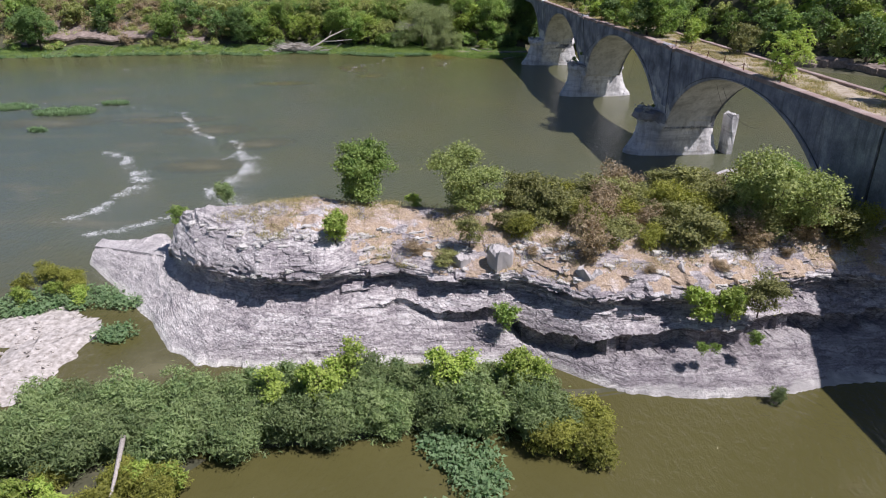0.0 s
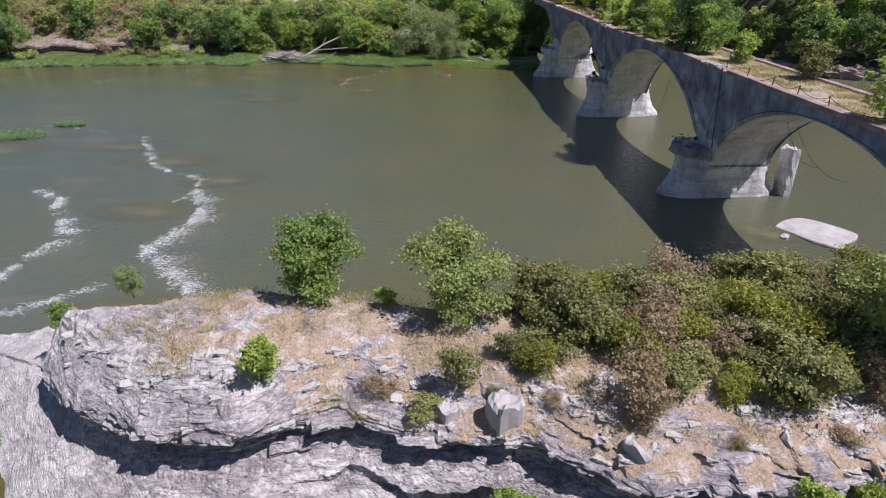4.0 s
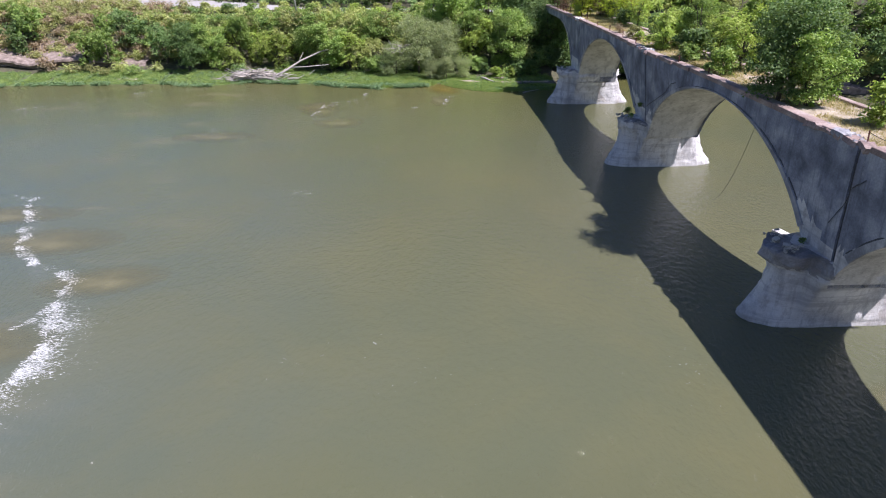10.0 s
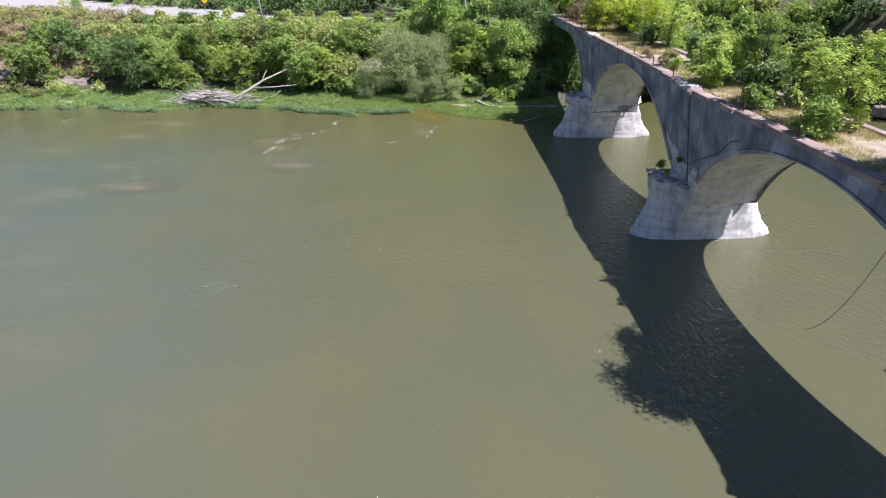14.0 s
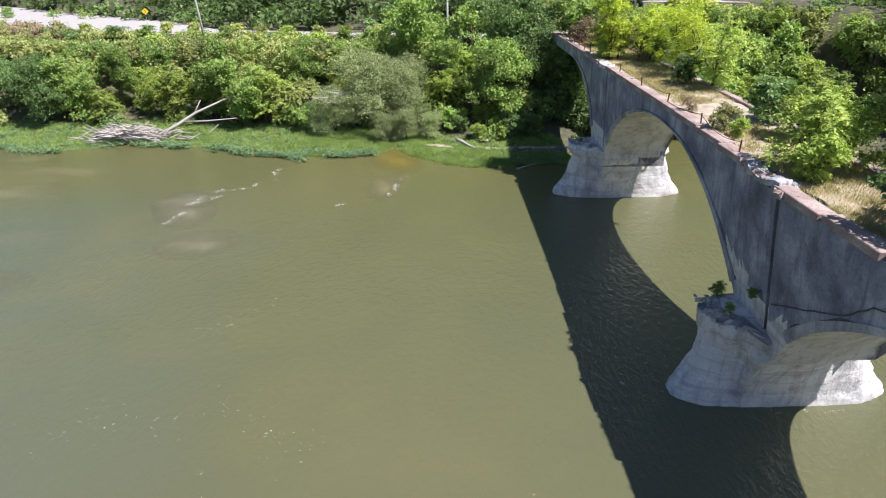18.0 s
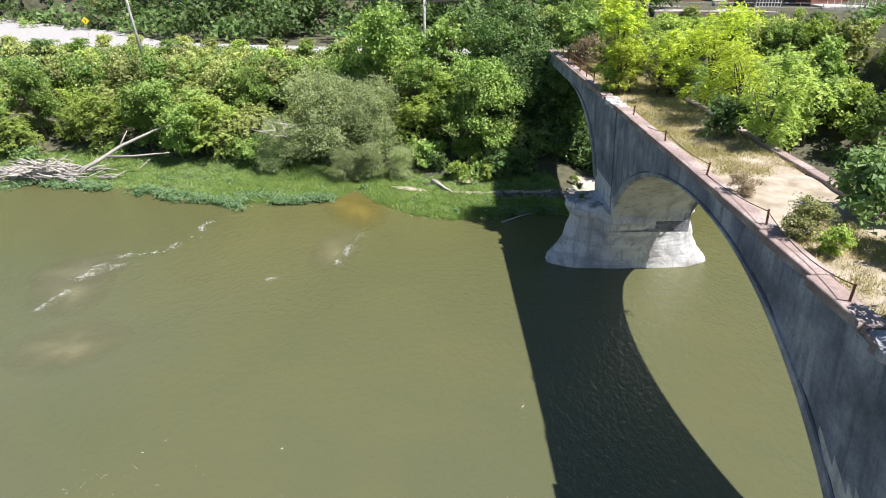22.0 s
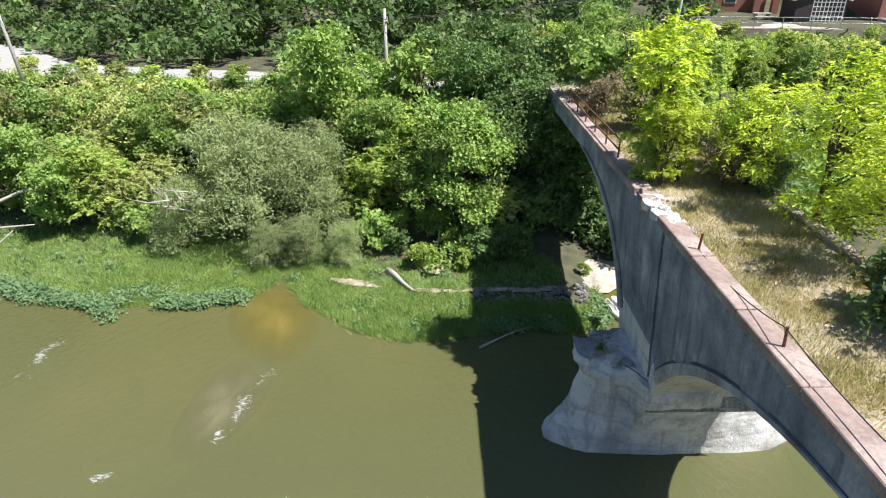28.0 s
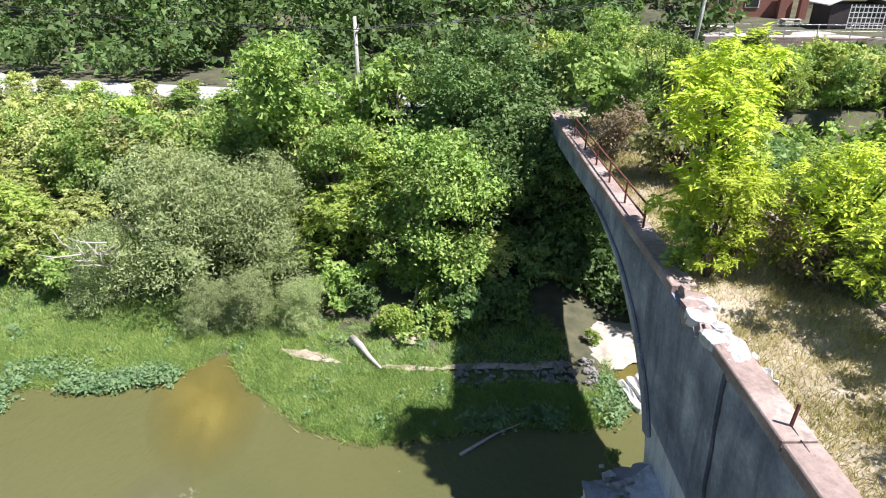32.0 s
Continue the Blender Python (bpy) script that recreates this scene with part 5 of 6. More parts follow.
def tufts(name, pts, blades, h, w, mat, seed, label, category="grass", bend=0.35):
    """Grass as single bent blades round many points: one object of kind stuff."""
    r = np.random.RandomState(seed)
    p = np.repeat(np.array(pts, float), blades, 0)
    n = len(p)
    p[:, :2] += r.normal(size=(n, 2)) * 0.22
    hh = h * (0.5 + 0.9 * r.rand(n))
    ang = r.rand(n) * 6.283
    side = np.c_[np.cos(ang), np.sin(ang), np.zeros(n)] * (w * (0.6 + 0.8 * r.rand(n)))[:, None]
    lean_ = r.normal(size=(n, 2)) * bend * hh[:, None]
    v = np.empty((n, 3, 3))
    v[:, 0], v[:, 1] = p - side, p + side
    v[:, 2] = p + np.c_[lean_, hh]
    me = bpy.data.meshes.new(name)
    me.from_pydata(v.reshape(-1, 3).tolist(), [], np.arange(n * 3).reshape(n, 3).tolist())
    me.materials.append(mat)
    return tagged(put(name, me), label, category, kind="stuff")


# the grassy strip of the bank
TURF = simple("short_green_growth", (0.05, 0.085, 0.025), (0.14, 0.195, 0.06), 1.8, 0.95, 0.0, 0.8)
rows = []
for x in np.arange(-92, 31.6, 1.0):
    x = float(x)
    rows.append([(x, shore(x) + d + 0.25 * fbm(x * 0.7, d), ground_z(x, shore(x) + d) + 0.03 + 0.10 * fbm(x * 0.8, d * 0.8) * min(1, d / 2) - (0.2 if d > 8.8 else 0)) for d in np.linspace(0.0, 9.6, 17)])
turf = put("grassy_bank", mesh("grassy_bank", *sheet([list(c) for c in zip(*rows)]), TURF, True))
tagged(turf, "lush green grassy strip along the water", "grass", kind="structure")
# grass on the river bank, weeds along the waterline
gp, wp = [], []
for k in range(7000):
    x = pr.uniform(-90, 41)
    d = pr.uniform(0.2, 8.5)
    if (x < -30 and fbm(x * 0.2, 9.0) > 0.25) or (34 < x and (k % 3 or fbm(x * 0.5, d * 0.5) < 0)) or (25 < x and 2.7 < d < 4.6) or (31.4 < x and d > 4):
        continue
    y = shore(x) + d
    gp.append((x, y, ground_z(x, y)))
for k in range(5200):
    x, d = pr.uniform(-2, 33.4), 5.4 * pr.random() ** 1.2 + 0.05
    y = shore(x) + d
    if (25 < x and 2.7 < d) or (x > 31.4 and d > 2.0) or (16 < x < 26 and d > 4.0 and fbm(x * 0.7, d, 4.0) < 0.1):
        continue
    gp.append((x, y, ground_z(x, y)))
tufts("bank_grass", gp, 34, 0.29, 0.020, LEAF["grass"], 4, "lush green grass along the river bank", "grass", 0.6)
for k in range(4200):
    x = pr.uniform(-90, 14) if k % 4 else pr.uniform(-20, 14)
    if fbm(x * 0.22, 2.0) > -0.08 and not 11 < x < 15:
        y = shore(x) + pr.uniform(-1.7, 0.4) * max(0.15, 0.75 + 0.8 * fbm(x * 0.3, 5.0))
        wp.append((x, y, 0.02))
for k in range(1500):
    x = pr.uniform(-90, 30)
    d = pr.uniform(0.3, 8.0)
    if fbm(x * 0.35, d * 0.5, 14.0) > 0.12:
        wp.append((x, shore(x) + d, ground_z(x, shore(x) + d)))
for cx, cy, rx, ry in ((26.6, 138.5, 1.3, 0.7), (29.5, 138.5, 1.4, 0.5), (32.9, 138.9, 0.7, 1.0), (33.3, 140.6, 0.6, 1.2), (2.6, 143.4, 2.2, 0.9), (8.6, 142.6, 1.6, 0.7), (-56, 97, 4.5, 1.8), (-46, 93.5, 4.2, 2.2), (-41, 98.4, 2.0, 0.9), (-45, 83.2, 1.0, 0.7), (3.0, 21.4, 1.5, 1.0), (3.4, 19.9, 1.1, 1.2), (2.0, 22.4, 1.2, 0.8), (1.6, 18.2, 0.8, 0.4), (-16.9, 33.4, 1.1, 0.8), (-17.6, 37.0, 1.0, 0.7), (-20.5, 38.0, 2.2, 1.3), (-24.0, 37.4, 2.4, 1.5)):
    for k in range(int(60 * rx * ry) + 25):
        a, q = pr.uniform(0, 6.28), math.sqrt(pr.random())
        wp.append((cx + rx * q * math.cos(a), cy + ry * q * math.sin(a), 0.02))
me, _ = crown("water_weed", 31, [(x, y, z + 0.16, 0.26, 0.26, 0.3) for x, y, z in wp], len(wp), 10, 0.20, 0.11, LEAF["weed"], spread=0.2, flat=0.8)
tagged(put("water_weed", me), "low bluish green water weed in floating mats", "weed", kind="stuff")

# dry grass on the island top and on the deck
dp = []
for k in range(4200):
    x, y = pr.uniform(-11, 30), pr.uniform(29.6, 42)
    prof = island_profile(x)
    if fbm(x * 0.35, y * 0.35, 2.0) > -0.05:
        z = min(prof[88 if x > -2 else 103:142], key=lambda q: abs(q[0] - y))
        if abs(z[0] - y) < 0.5:
            dp.append((x, y, z[1]))
for k in range(7500):
    y, x = pr.uniform(35, 157), pr.uniform(31.5, 36.4)
    if fbm(x * 0.3, y * 0.12, 8.0) > -0.22 and not 108 < y < 113.5:
        dp.append((*on_bridge(x, y), deck_z(y) + 0.08))
for k in range(6500):
    y, x = pr.uniform(84, 150), pr.uniform(31.4, 36.4)
    if fbm(x * 0.5, y * 0.3, 5.0) > -0.3 and not 107 < y < 114:
        dp.append((*on_bridge(x, y), deck_z(y) + 0.08))
tufts("dry_grass", dp, 14, 0.17, 0.014, LEAF["straw"], 6, "dry straw-coloured grass on thin stony soil", "grass", 0.7)
tufts("green_weeds", [q for k, q in enumerate(dp) if k % 2 == 0 and fbm(q[0] * 0.8, q[1] * 0.5, 3.0) > -0.05], 12, 0.18, 0.014, LEAF["olive"], 7, "olive green weeds among the dry grass", "weed")

for kind in K.values():
    drop_kind(kind)

# ---- road, sign, poles ----
rows = []
for (ax, ay), (bx, by) in zip(NEAR, FAR):
    rows.append([(ax + (bx - ax) * t, ay + (by - ay) * t, 0) for t in np.linspace(0, 1, 9)])
fine_rows = []
for a, b in zip(rows, rows[1:]):
    for t in np.linspace(0, 1, 10)[:-1]:
        fine_rows.append([tuple(np.array(p) * (1 - t) + np.array(q) * t) for p, q in zip(a, b)])
fine_rows.append(rows[-1])
fine_rows = [[(x, y, 10.12) for x, y, _ in r] for r in fine_rows]
road = put("road", mesh("road", *sheet(fine_rows), ROAD, True))
tagged(road, "sunlit pale concrete road along the slope", "road", kind="structure")
YELLOW = simple("yellow_sign_face", (0.75, 0.50, 0.01), (0.85, 0.60, 0.02), 3.0, 0.5)
STEEL = simple("galvanised_steel", (0.35, 0.35, 0.35), (0.5, 0.5, 0.5), 5.0, 0.4, 0.6)
POLE = bark_material("weathered_pole_wood", (0.38, 0.36, 0.33), (0.58, 0.55, 0.52))
sign = tagged(new("road_sign"), "yellow diamond warning sign on a steel post", "sign")
sign.matrix_basis = pose(-29.2, 183.1, 10.3, 0, 0, 10)
bm = box(0.76, 0.03, 0.76, 0.01)
bmesh.ops.rotate(bm, matrix=Matrix.Rotation(radians(45), 3, "Y"), verts=bm.verts)
bmesh.ops.translate(bm, vec=(0, -0.06, 2.1), verts=bm.verts)
part("sign_plate", bm, YELLOW, sign, "yellow diamond plate")
bm = box(0.10, 0.012, 0.42, 0.0)
bmesh.ops.translate(bm, vec=(0, -0.085, 2.1), verts=bm.verts)
part("symbol", bm, WIRE, sign, "black curve arrow drawn as a plain bar")
part("post", box(0.06, 0.06, 4.2, 0.01), STEEL, sign)


def utility_pole(x, y, z, h, tilt, arms):
    pole = tagged(new("utility_pole"), "tall weathered grey wooden utility pole", "pole")
    pole.matrix_basis = pose(x, y, z, 0, tilt, 0)
    put("shaft", mesh("shaft", *tube([(0, 0, -0.5), (0, 0, h * 0.5), (0, 0, h)], [0.17, 0.15, 0.12], 10), POLE, True), pole)
    if arms:
        bm = box(0.12, 1.5, 0.12, 0.02)
        bmesh.ops.translate(bm, vec=(0.16, 0, h - 0.9), verts=bm.verts)
        part("crossarm", bm, POLE, pole)
        for k in (-0.6, 0.6):
            v, f = tube([(0.16, k, h - 0.84), (0.16, k, h - 0.6)], [0.05, 0.04], 6)
            put("insulator", mesh("insulator", v, f, STEEL), pole)
    return pole


utility_pole(-14.6, 165.2, 9.6, 9.5, -5, False)
utility_pole(19.0, 160.6, 8.8, 8.2, 0, True)
utility_pole(46.5, 168.5, 12.5, 7.0, 4, True)
wires = tagged(new("overhead_wires"), "thin dark overhead wires between the utility poles", "wires")
for off in (-0.6, 0.6):
    sag((-15.5, 165.2 + off, 18.4), (19.0, 160.6 + off, 16.2), 0.5, 0.025, "wire", WIRE, wires)
    sag((19.0, 160.6 + off, 16.2), (46.9, 168.5 + off, 18.6), 0.5, 0.025, "wire", WIRE, wires)
    sag((46.9, 168.5 + off, 18.6), (110, 176 + off, 17.0), 0.8, 0.025, "wire", WIRE, wires)


# ---- white water and shoals ----
def foam(lines, seed):
    r = np.random.RandomState(seed)
    c, size = [], []
    for pts, width, dens, big in lines:
        for (ax, ay), (bx, by) in zip(pts, pts[1:]):
            n = int(math.hypot(bx - ax, by - ay) * dens * 5.0)
            t = r.rand(n)
            t = t[np.sin(t * 11 + by) * 0.5 + np.sin(t * 27 + ax) * 0.5 + 0.9 * r.rand(n) > 0.62]
            n = len(t)
            w = np.abs(r.normal(size=n)) * width * (0.35 + 0.9 * np.sin(t * 3.1 + by) ** 2)
            wob = 0.22 * np.sin(t * 9 + ax) + 0.12 * np.sin(t * 23 + by)
            c += list(np.c_[ax + (bx - ax) * t + w * 1.2 + wob, ay + (by - ay) * t + r.normal(size=n) * width * 0.35, np.full(n, 0.0)])
            size += list(0.62 * big * (0.25 + r.rand(n) ** 2) * np.exp(-w / (width * 1.4)))
    c, size = np.array(c), np.array(size)
    n = len(c)
    c[:, 2] = 0.02 + 0.02 * r.rand(n)
    ang = r.normal(size=n) * 0.5
    a = np.c_[np.cos(ang), np.sin(ang), 0.15 * r.normal(size=n)] * (size * (1.2 + 2.4 * r.rand(n)))[:, None]
    b = np.c_[-np.sin(ang), np.cos(ang), 0.15 * r.normal(size=n)] * (size * (0.18 + 0.32 * r.rand(n)))[:, None]
    v = np.stack([c - a, c - b * 0.8 + a * 0.2, c + a, c + b], 1)
    me = bpy.data.meshes.new("foam")
    me.from_pydata(v.reshape(-1, 3).tolist(), [], np.arange(4 * n).reshape(n, 4).tolist())
    me.materials.append(FOAM)
    return tagged(put("foam", me), "broken white foam where shallow water runs over ledges", "foam", kind="stuff")


foam([([(-57, 101), (-41, 98), (-33, 93.3), (-29.6, 92.1)], 0.35, 9, 0.16),
      ([(-29.6, 92.1), (-26, 84), (-24.3, 80), (-23, 79), (-18, 75), (-17.5, 71.6), (-18.5, 69)], 0.55, 42, 0.23),
      ([(-17.5, 71.6), (-15.5, 66), (-16.5, 61), (-18, 59), (-15.9, 55.8), (-13, 52.5), (-12, 50)], 1.3, 120, 0.26),
      ([(-33, 73), (-30, 70.6), (-26, 62.5), (-25, 62.9), (-27, 54), (-29, 52)], 0.9, 85, 0.24),
      ([(-25.5, 49), (-23.2, 49.6), (-20.2, 51.7), (-19, 53)], 0.7, 90, 0.2),
      ([(-7.5, 122.5), (-5.7, 131), (-1.9, 132), (0.2, 139)], 0.5, 20, 0.14), ([(11.7, 129.0), (12.8, 134.5)], 0.5, 34, 0.14), ([(6.8, 126.7), (7.6, 127)], 0.3, 40, 0.16),
      ([(-22, 112), (-19, 117)], 2.2, 16, 0.14), ([(-8, 127), (-4, 130)], 0.6, 26, 0.16), ([(-58, 125), (-46, 133), (-36, 142)], 0.5, 8, 0.16), ([(-62, 118), (-57, 122)], 1.5, 10, 0.15),
      ([(-6, 97), (3, 98.5), (9, 95)], 2.5, 7, 0.10), ([(-7, 92), (-4, 92)], 1.5, 16, 0.12), ([(0, 106), (5, 109)], 2.2, 9, 0.10), ([(20, 60), (21, 64)], 3, 6, 0.08), ([(32, 97), (39, 96.9)], 0.3, 8, 0.07),
      ([(-4, 66), (6, 62)], 4, 2.5, 0.08)], 9)


def shoal_material(name, a_, b_):
    m, nt, b = material(name)
    v = coords(nt, kind="Object")
    n = noise_tex(nt, v, 1.6, 5.0, 0.6, 0.3)
    link(nt, ramp(nt, n, [(0.3, a_), (0.7, b_)]), b.inputs["Base Color"])
    b.inputs["Roughness"].default_value = 0.12
    g = nt.nodes.new("ShaderNodeTexGradient")
    g.gradient_type = "SPHERICAL"
    link(nt, v, g.inputs["Vector"])
    add = nt.nodes.new("ShaderNodeMath")
    add.operation = "MULTIPLY"
    link(nt, g.outputs["Fac"], add.inputs[0])
    link(nt, ramp(nt, noise_tex(nt, v, 1.3, 4.0, 0.55, 0.3), [(0.25, grey(0.5)), (0.75, grey(1.3))]), add.inputs[1])
    tr, ms = nt.nodes.new("ShaderNodeBsdfTransparent"), nt.nodes.new("ShaderNodeMixShader")
    link(nt, ramp(nt, add.outputs[0], [(0.0, grey(0)), (0.75, grey(0.75))]), ms.inputs["Fac"])
    link(nt, tr.outputs["BSDF"], ms.inputs[1])
    link(nt, b.outputs["BSDF"], ms.inputs[2])
    link(nt, ms.outputs["Shader"], nt.nodes["Material Output"].inputs["Surface"])
    return m


SHOAL = shoal_material("golden_sand_under_water", (0.175, 0.14, 0.033), (0.245, 0.20, 0.055))
SILT = shoal_material("grey_silt_under_water", (0.16, 0.15, 0.08), (0.225, 0.21, 0.115))
for k, (x, y, rx, ry, turn) in enumerate(((12.2, 140.8, 3.2, 6.0, 15), (-6.5, 126.5, 3.2, 5.0, 20), (-23, 82, 7, 3.0, 0), (-15.5, 75, 5, 2.6, 10), (-20, 67, 6, 3, 0), (-30, 88, 8, 2.5, 0),
                                           (-18, 113, 6, 2.5, 0), (-7, 129, 4, 3, 30), (11.5, 132.0, 2.2, 4.5, -12), (-3.0, 119.0, 4.0, 3.0, 20), (-14, 49.5, 7, 2.2, 0), (-45, 88, 9, 4, 0), (32.4, 58.2, 3.4, 2.4, -20), (34.9, 142.0, 2.2, 2.4, 0), (-14, 30, 4, 3, 40))):
    vs = [(math.cos(a) * (0.9 + 0.1 * fbm(a, k)), math.sin(a), 0) for a in np.linspace(0, 6.283, 41)[:-1]]
    ob = put("shoal", mesh("shoal", vs, [tuple(range(40))], SHOAL if y > 135 else SILT))
    ob.matrix_basis = pose(x, y, 0.008 + 0.0006 * k, 0, 0, turn) @ Matrix.Diagonal((rx, ry, 1, 1))
    tagged(ob, "sandy shoal showing through shallow water", "shoal", kind="structure")


# ---- gravel bars, slabs and rocks ----
def bar(name, x, y, rx, ry, h, turn, mat, label, seed):
    rows = []
    for q in np.linspace(0.02, 1.15, 12):
        rows.append([(q * rx * math.cos(a) * (1 + 0.38 * fbm(math.cos(a) * 1.6 + seed, math.sin(a) * 1.6)), q * ry * math.sin(a) * (1 + 0.34 * fbm(math.sin(a) * 2.0, math.cos(a) * 2.0, seed)),
                      h * (1 - q * q) + 0.10 * fbm(q * 6 * math.cos(a), q * 6 * math.sin(a), seed)) for a in np.linspace(0, 6.2832, 49)])
    ob = put(name, mesh(name, *sheet(rows), mat, True))
    ob.matrix_basis = pose(x, y, 0, 0, 0, turn)
    return tagged(ob, label, "gravel bar", kind="structure")


bar("gravel_bar", -20.9, 31.2, 2.2, 4.9, 0.32, -14, GRAVEL, "bright white gravel bar beside the willows", 1.0)
bar("gravel_bar", -22.6, 34.8, 3.2, 2.2, 0.28, 8, GRAVEL, "bright white gravel bar with weeds", 2.0)
bar("gravel_bar", 33.9, 145.2, 3.2, 2.5, 0.40, 14, SAND, "pale gravel beach under the last arch", 3.0).location.z = 0.28
for x, y, rx, ry, turn in ((17.3, 143.6, 1.5, 0.36, -20), (22.6, 142.3, 1.7, 0.16, -6), (26.4, 142.3, 1.9, 0.22, 2), (29.8, 142.3, 1.6, 0.3, 5), (22.4, 145.4, 0.8, 1.1, 30)):
    bar("gravel_bar", x, y, rx, ry, 0.10, turn, DECKSOIL, "narrow strip of tan sand in the grass", 6.0 + x).location.z = ground_z(x, y) + 0.12
bar("gravel_bar", -43.0, 151.6, 3.4, 0.9, 0.2, -8, DECKSOIL, "small tan beach in the grassy bank", 7.0).location.z = 0.25
bar("mud_bar", -5, 24.8, 14.0, 1.7, 0.18, 2, GROUND, "low dark mud bar under the willow thicket", 4.0)
bar("mud_bar", -19, 21.0, 8.0, 5.0, 0.2, 0, GROUND, "low dark mud bar under yellow-green shrubs", 5.0)


def loose_rock(name, x, y, z, sx, sy, sz, turn, mat, label, seed, tilt=0.0, jag=0.16):
    bm = worn_block(sx, sy, sz, seed, jag)
    me = bpy.data.meshes.new(name)
    bm.to_mesh(me)
    bm.free()
    me.materials.append(mat)
    ob = put(name, me)
    ob.matrix_basis = pose(x, y, z, tilt, 0, turn)
    return tagged(ob, label, "rock")


loose_rock("rock_slab", 36.4, 57.4, 0.02, 4.2, 5.2, 0.34, 28, SLAB, "flat cracked pale rock slab just above the water", 1)
loose_rock("rock_slab", 33.4, 57.0, 0.0, 0.9, 0.6, 0.25, 50, SLAB, "small pale rock at the edge of a slab", 2)
loose_rock("fallen_slab", 36.9, 78.6, 0.1, 0.8, 3.2, 0.3, 28, PIER, "long fallen pale concrete slab in the water", 3, 3, 0.05)
for k in range(3):
    loose_rock("fallen_slab", 34.25 + 0.46 * k, 140.0 + 0.12 * k, 0.18 + 0.13 * k, 0.42, 2.3 - 0.12 * k, 0.42, 14, PIER, "fallen pale concrete beam lying at the bank", 10 + k, 6, 0.03)
gravel_kinds = []
for me in rock_kinds[:6]:
    me = me.copy()
    me.name = "gravel_stone"
    me.materials[0] = GRAVEL
    gravel_kinds.append(me)
for k in range(70):
    a, q = br.uniform(0, 6.28), math.sqrt(br.random())
    x, y = (-20.9 + 2.0 * q * math.cos(a), 31.2 + 4.4 * q * math.sin(a)) if k % 3 else (-22.6 + 2.8 * q * math.cos(a), 34.8 + 1.8 * q * math.sin(a))
    size = br.uniform(0.10, 0.34)
    ob = put("gravel_stone", gravel_kinds[k % 6])
    ob.matrix_basis = pose(x, y, 0.30 * (1 - q * q) + 0.03, br.uniform(0, 40), br.uniform(0, 40), br.uniform(0, 180)) @ Matrix.Diagonal((size, size, size * 0.8, 1))
    tagged(ob, "pale stone on the white gravel bar", "stone", "stones on the gravel bar")
GREYSTONE = simple("grey_shore_stone", (0.16, 0.15, 0.145), (0.34, 0.32, 0.30), 2.0, 0.95)
stone_kinds = []
for me in rock_kinds[:6]:
    me = me.copy()
    me.name = "shore_stone"
    me.materials[0] = GREYSTONE
    stone_kinds.append(me)
for k in range(150):
    x, y = 32.8 - 7.6 * br.random() ** 1.7, br.uniform(140.9, 142.7)
    loose = br.uniform(0.12, 0.36)
    ob = put("shore_stone", stone_kinds[k % 6])
    ob.matrix_basis = pose(x, y, ground_z(x, y) + 0.11, br.uniform(0, 40), br.uniform(0, 40), br.uniform(0, 180)) @ Matrix.Diagonal((loose, loose, loose, 1))
    tagged(ob, "grey stone on the shaded shore", "stone", "stones on the shore")
for k in range(22):
    x = br.uniform(74, 104)
    y = shore(x) + br.uniform(0.5, 7)
    loose_rock("bank_rock", x, y, ground_z(x, y) + 0.3, br.uniform(3, 8), br.uniform(2, 4), br.uniform(0.8, 2.2), br.uniform(-70, -30), EARTH, "brown earth ledge on the far bank", 30 + k)
# the eroded left bank: a low cut with an overhanging lip, dry earth above
rows = []
for x in np.arange(-84, -42, 0.6):
    x = float(x)
    w = 1.2 * fbm(x * 0.12, 3.0) + 0.4 * fbm(x * 0.5, 6.0)
    h = 1.9 * min(1, max(0.1, (-44 - x) / 8), max(0.1, (x + 84) / 8)) * (1 + 0.35 * fbm(x * 0.15, 9.0))
    y0 = shore(x) + 9.5 + w
    g = ground_z(x, y0) - 0.4
    row = [(x, y0 + 0.5, g), (x, y0 + 1.0 + 0.3 * fbm(x, 1.0), g + 0.3 * h), (x, y0 + 0.9, g + 0.6 * h), (x, y0 + 0.05, g + 0.8 * h), (x, y0 + 0.1, g + h)]
    for k in range(1, 15):
        d = 0.1 + 0.75 * k
        z = max(g + h + d * 0.16, ground_z(x, y0 + d) + 0.12)
        row.append((x, y0 + d, z + 0.22 * fbm(x * 0.5, d * 0.6, 2.0) + (0.3 if k < 12 else -0.6 * (k - 11))))
    rows.append(row)
cut = put("eroded_bank", mesh("eroded_bank", *sheet([list(c) for c in zip(*rows)]), EARTH))
tagged(cut, "pinkish dry earth bank with an undercut lip", "bank", kind="structure")


# ---- driftwood ----
def branch(name, pts, r0, label, mat=DRIFT, sides=7):
    n = len(pts)
    ob = put(name, mesh(name, *tube(pts, [r0 * (1 - 0.75 * k / (n - 1)) for k in range(n)], sides), mat, True))
    return tagged(ob, label, "driftwood")


drift = tagged(new("driftwood_pile"), "bleached heap of driftwood stranded on the bank", "driftwood")
for k in range(190):
    x, y = br.gauss(-20.3, 2.6), br.uniform(147.8, 151.0)
    a, ln = br.uniform(-0.6, 0.6) + (math.pi if br.random() < 0.5 else 0), br.uniform(0.8, 3.6)
    z = 0.4 + max(0, 1 - abs(x + 20.3) / 6) * br.uniform(0.0, 1.7)
    pts = [(x + t * ln * math.cos(a), y + t * ln * math.sin(a) * 0.7, z + t * ln * br.uniform(-0.2, 0.35)) for t in (0, 0.5, 1)]
    put("stick", mesh("stick", *tube(pts, [br.uniform(0.05, 0.16), 0.07, 0.03], 6), DRIFT, True), drift)
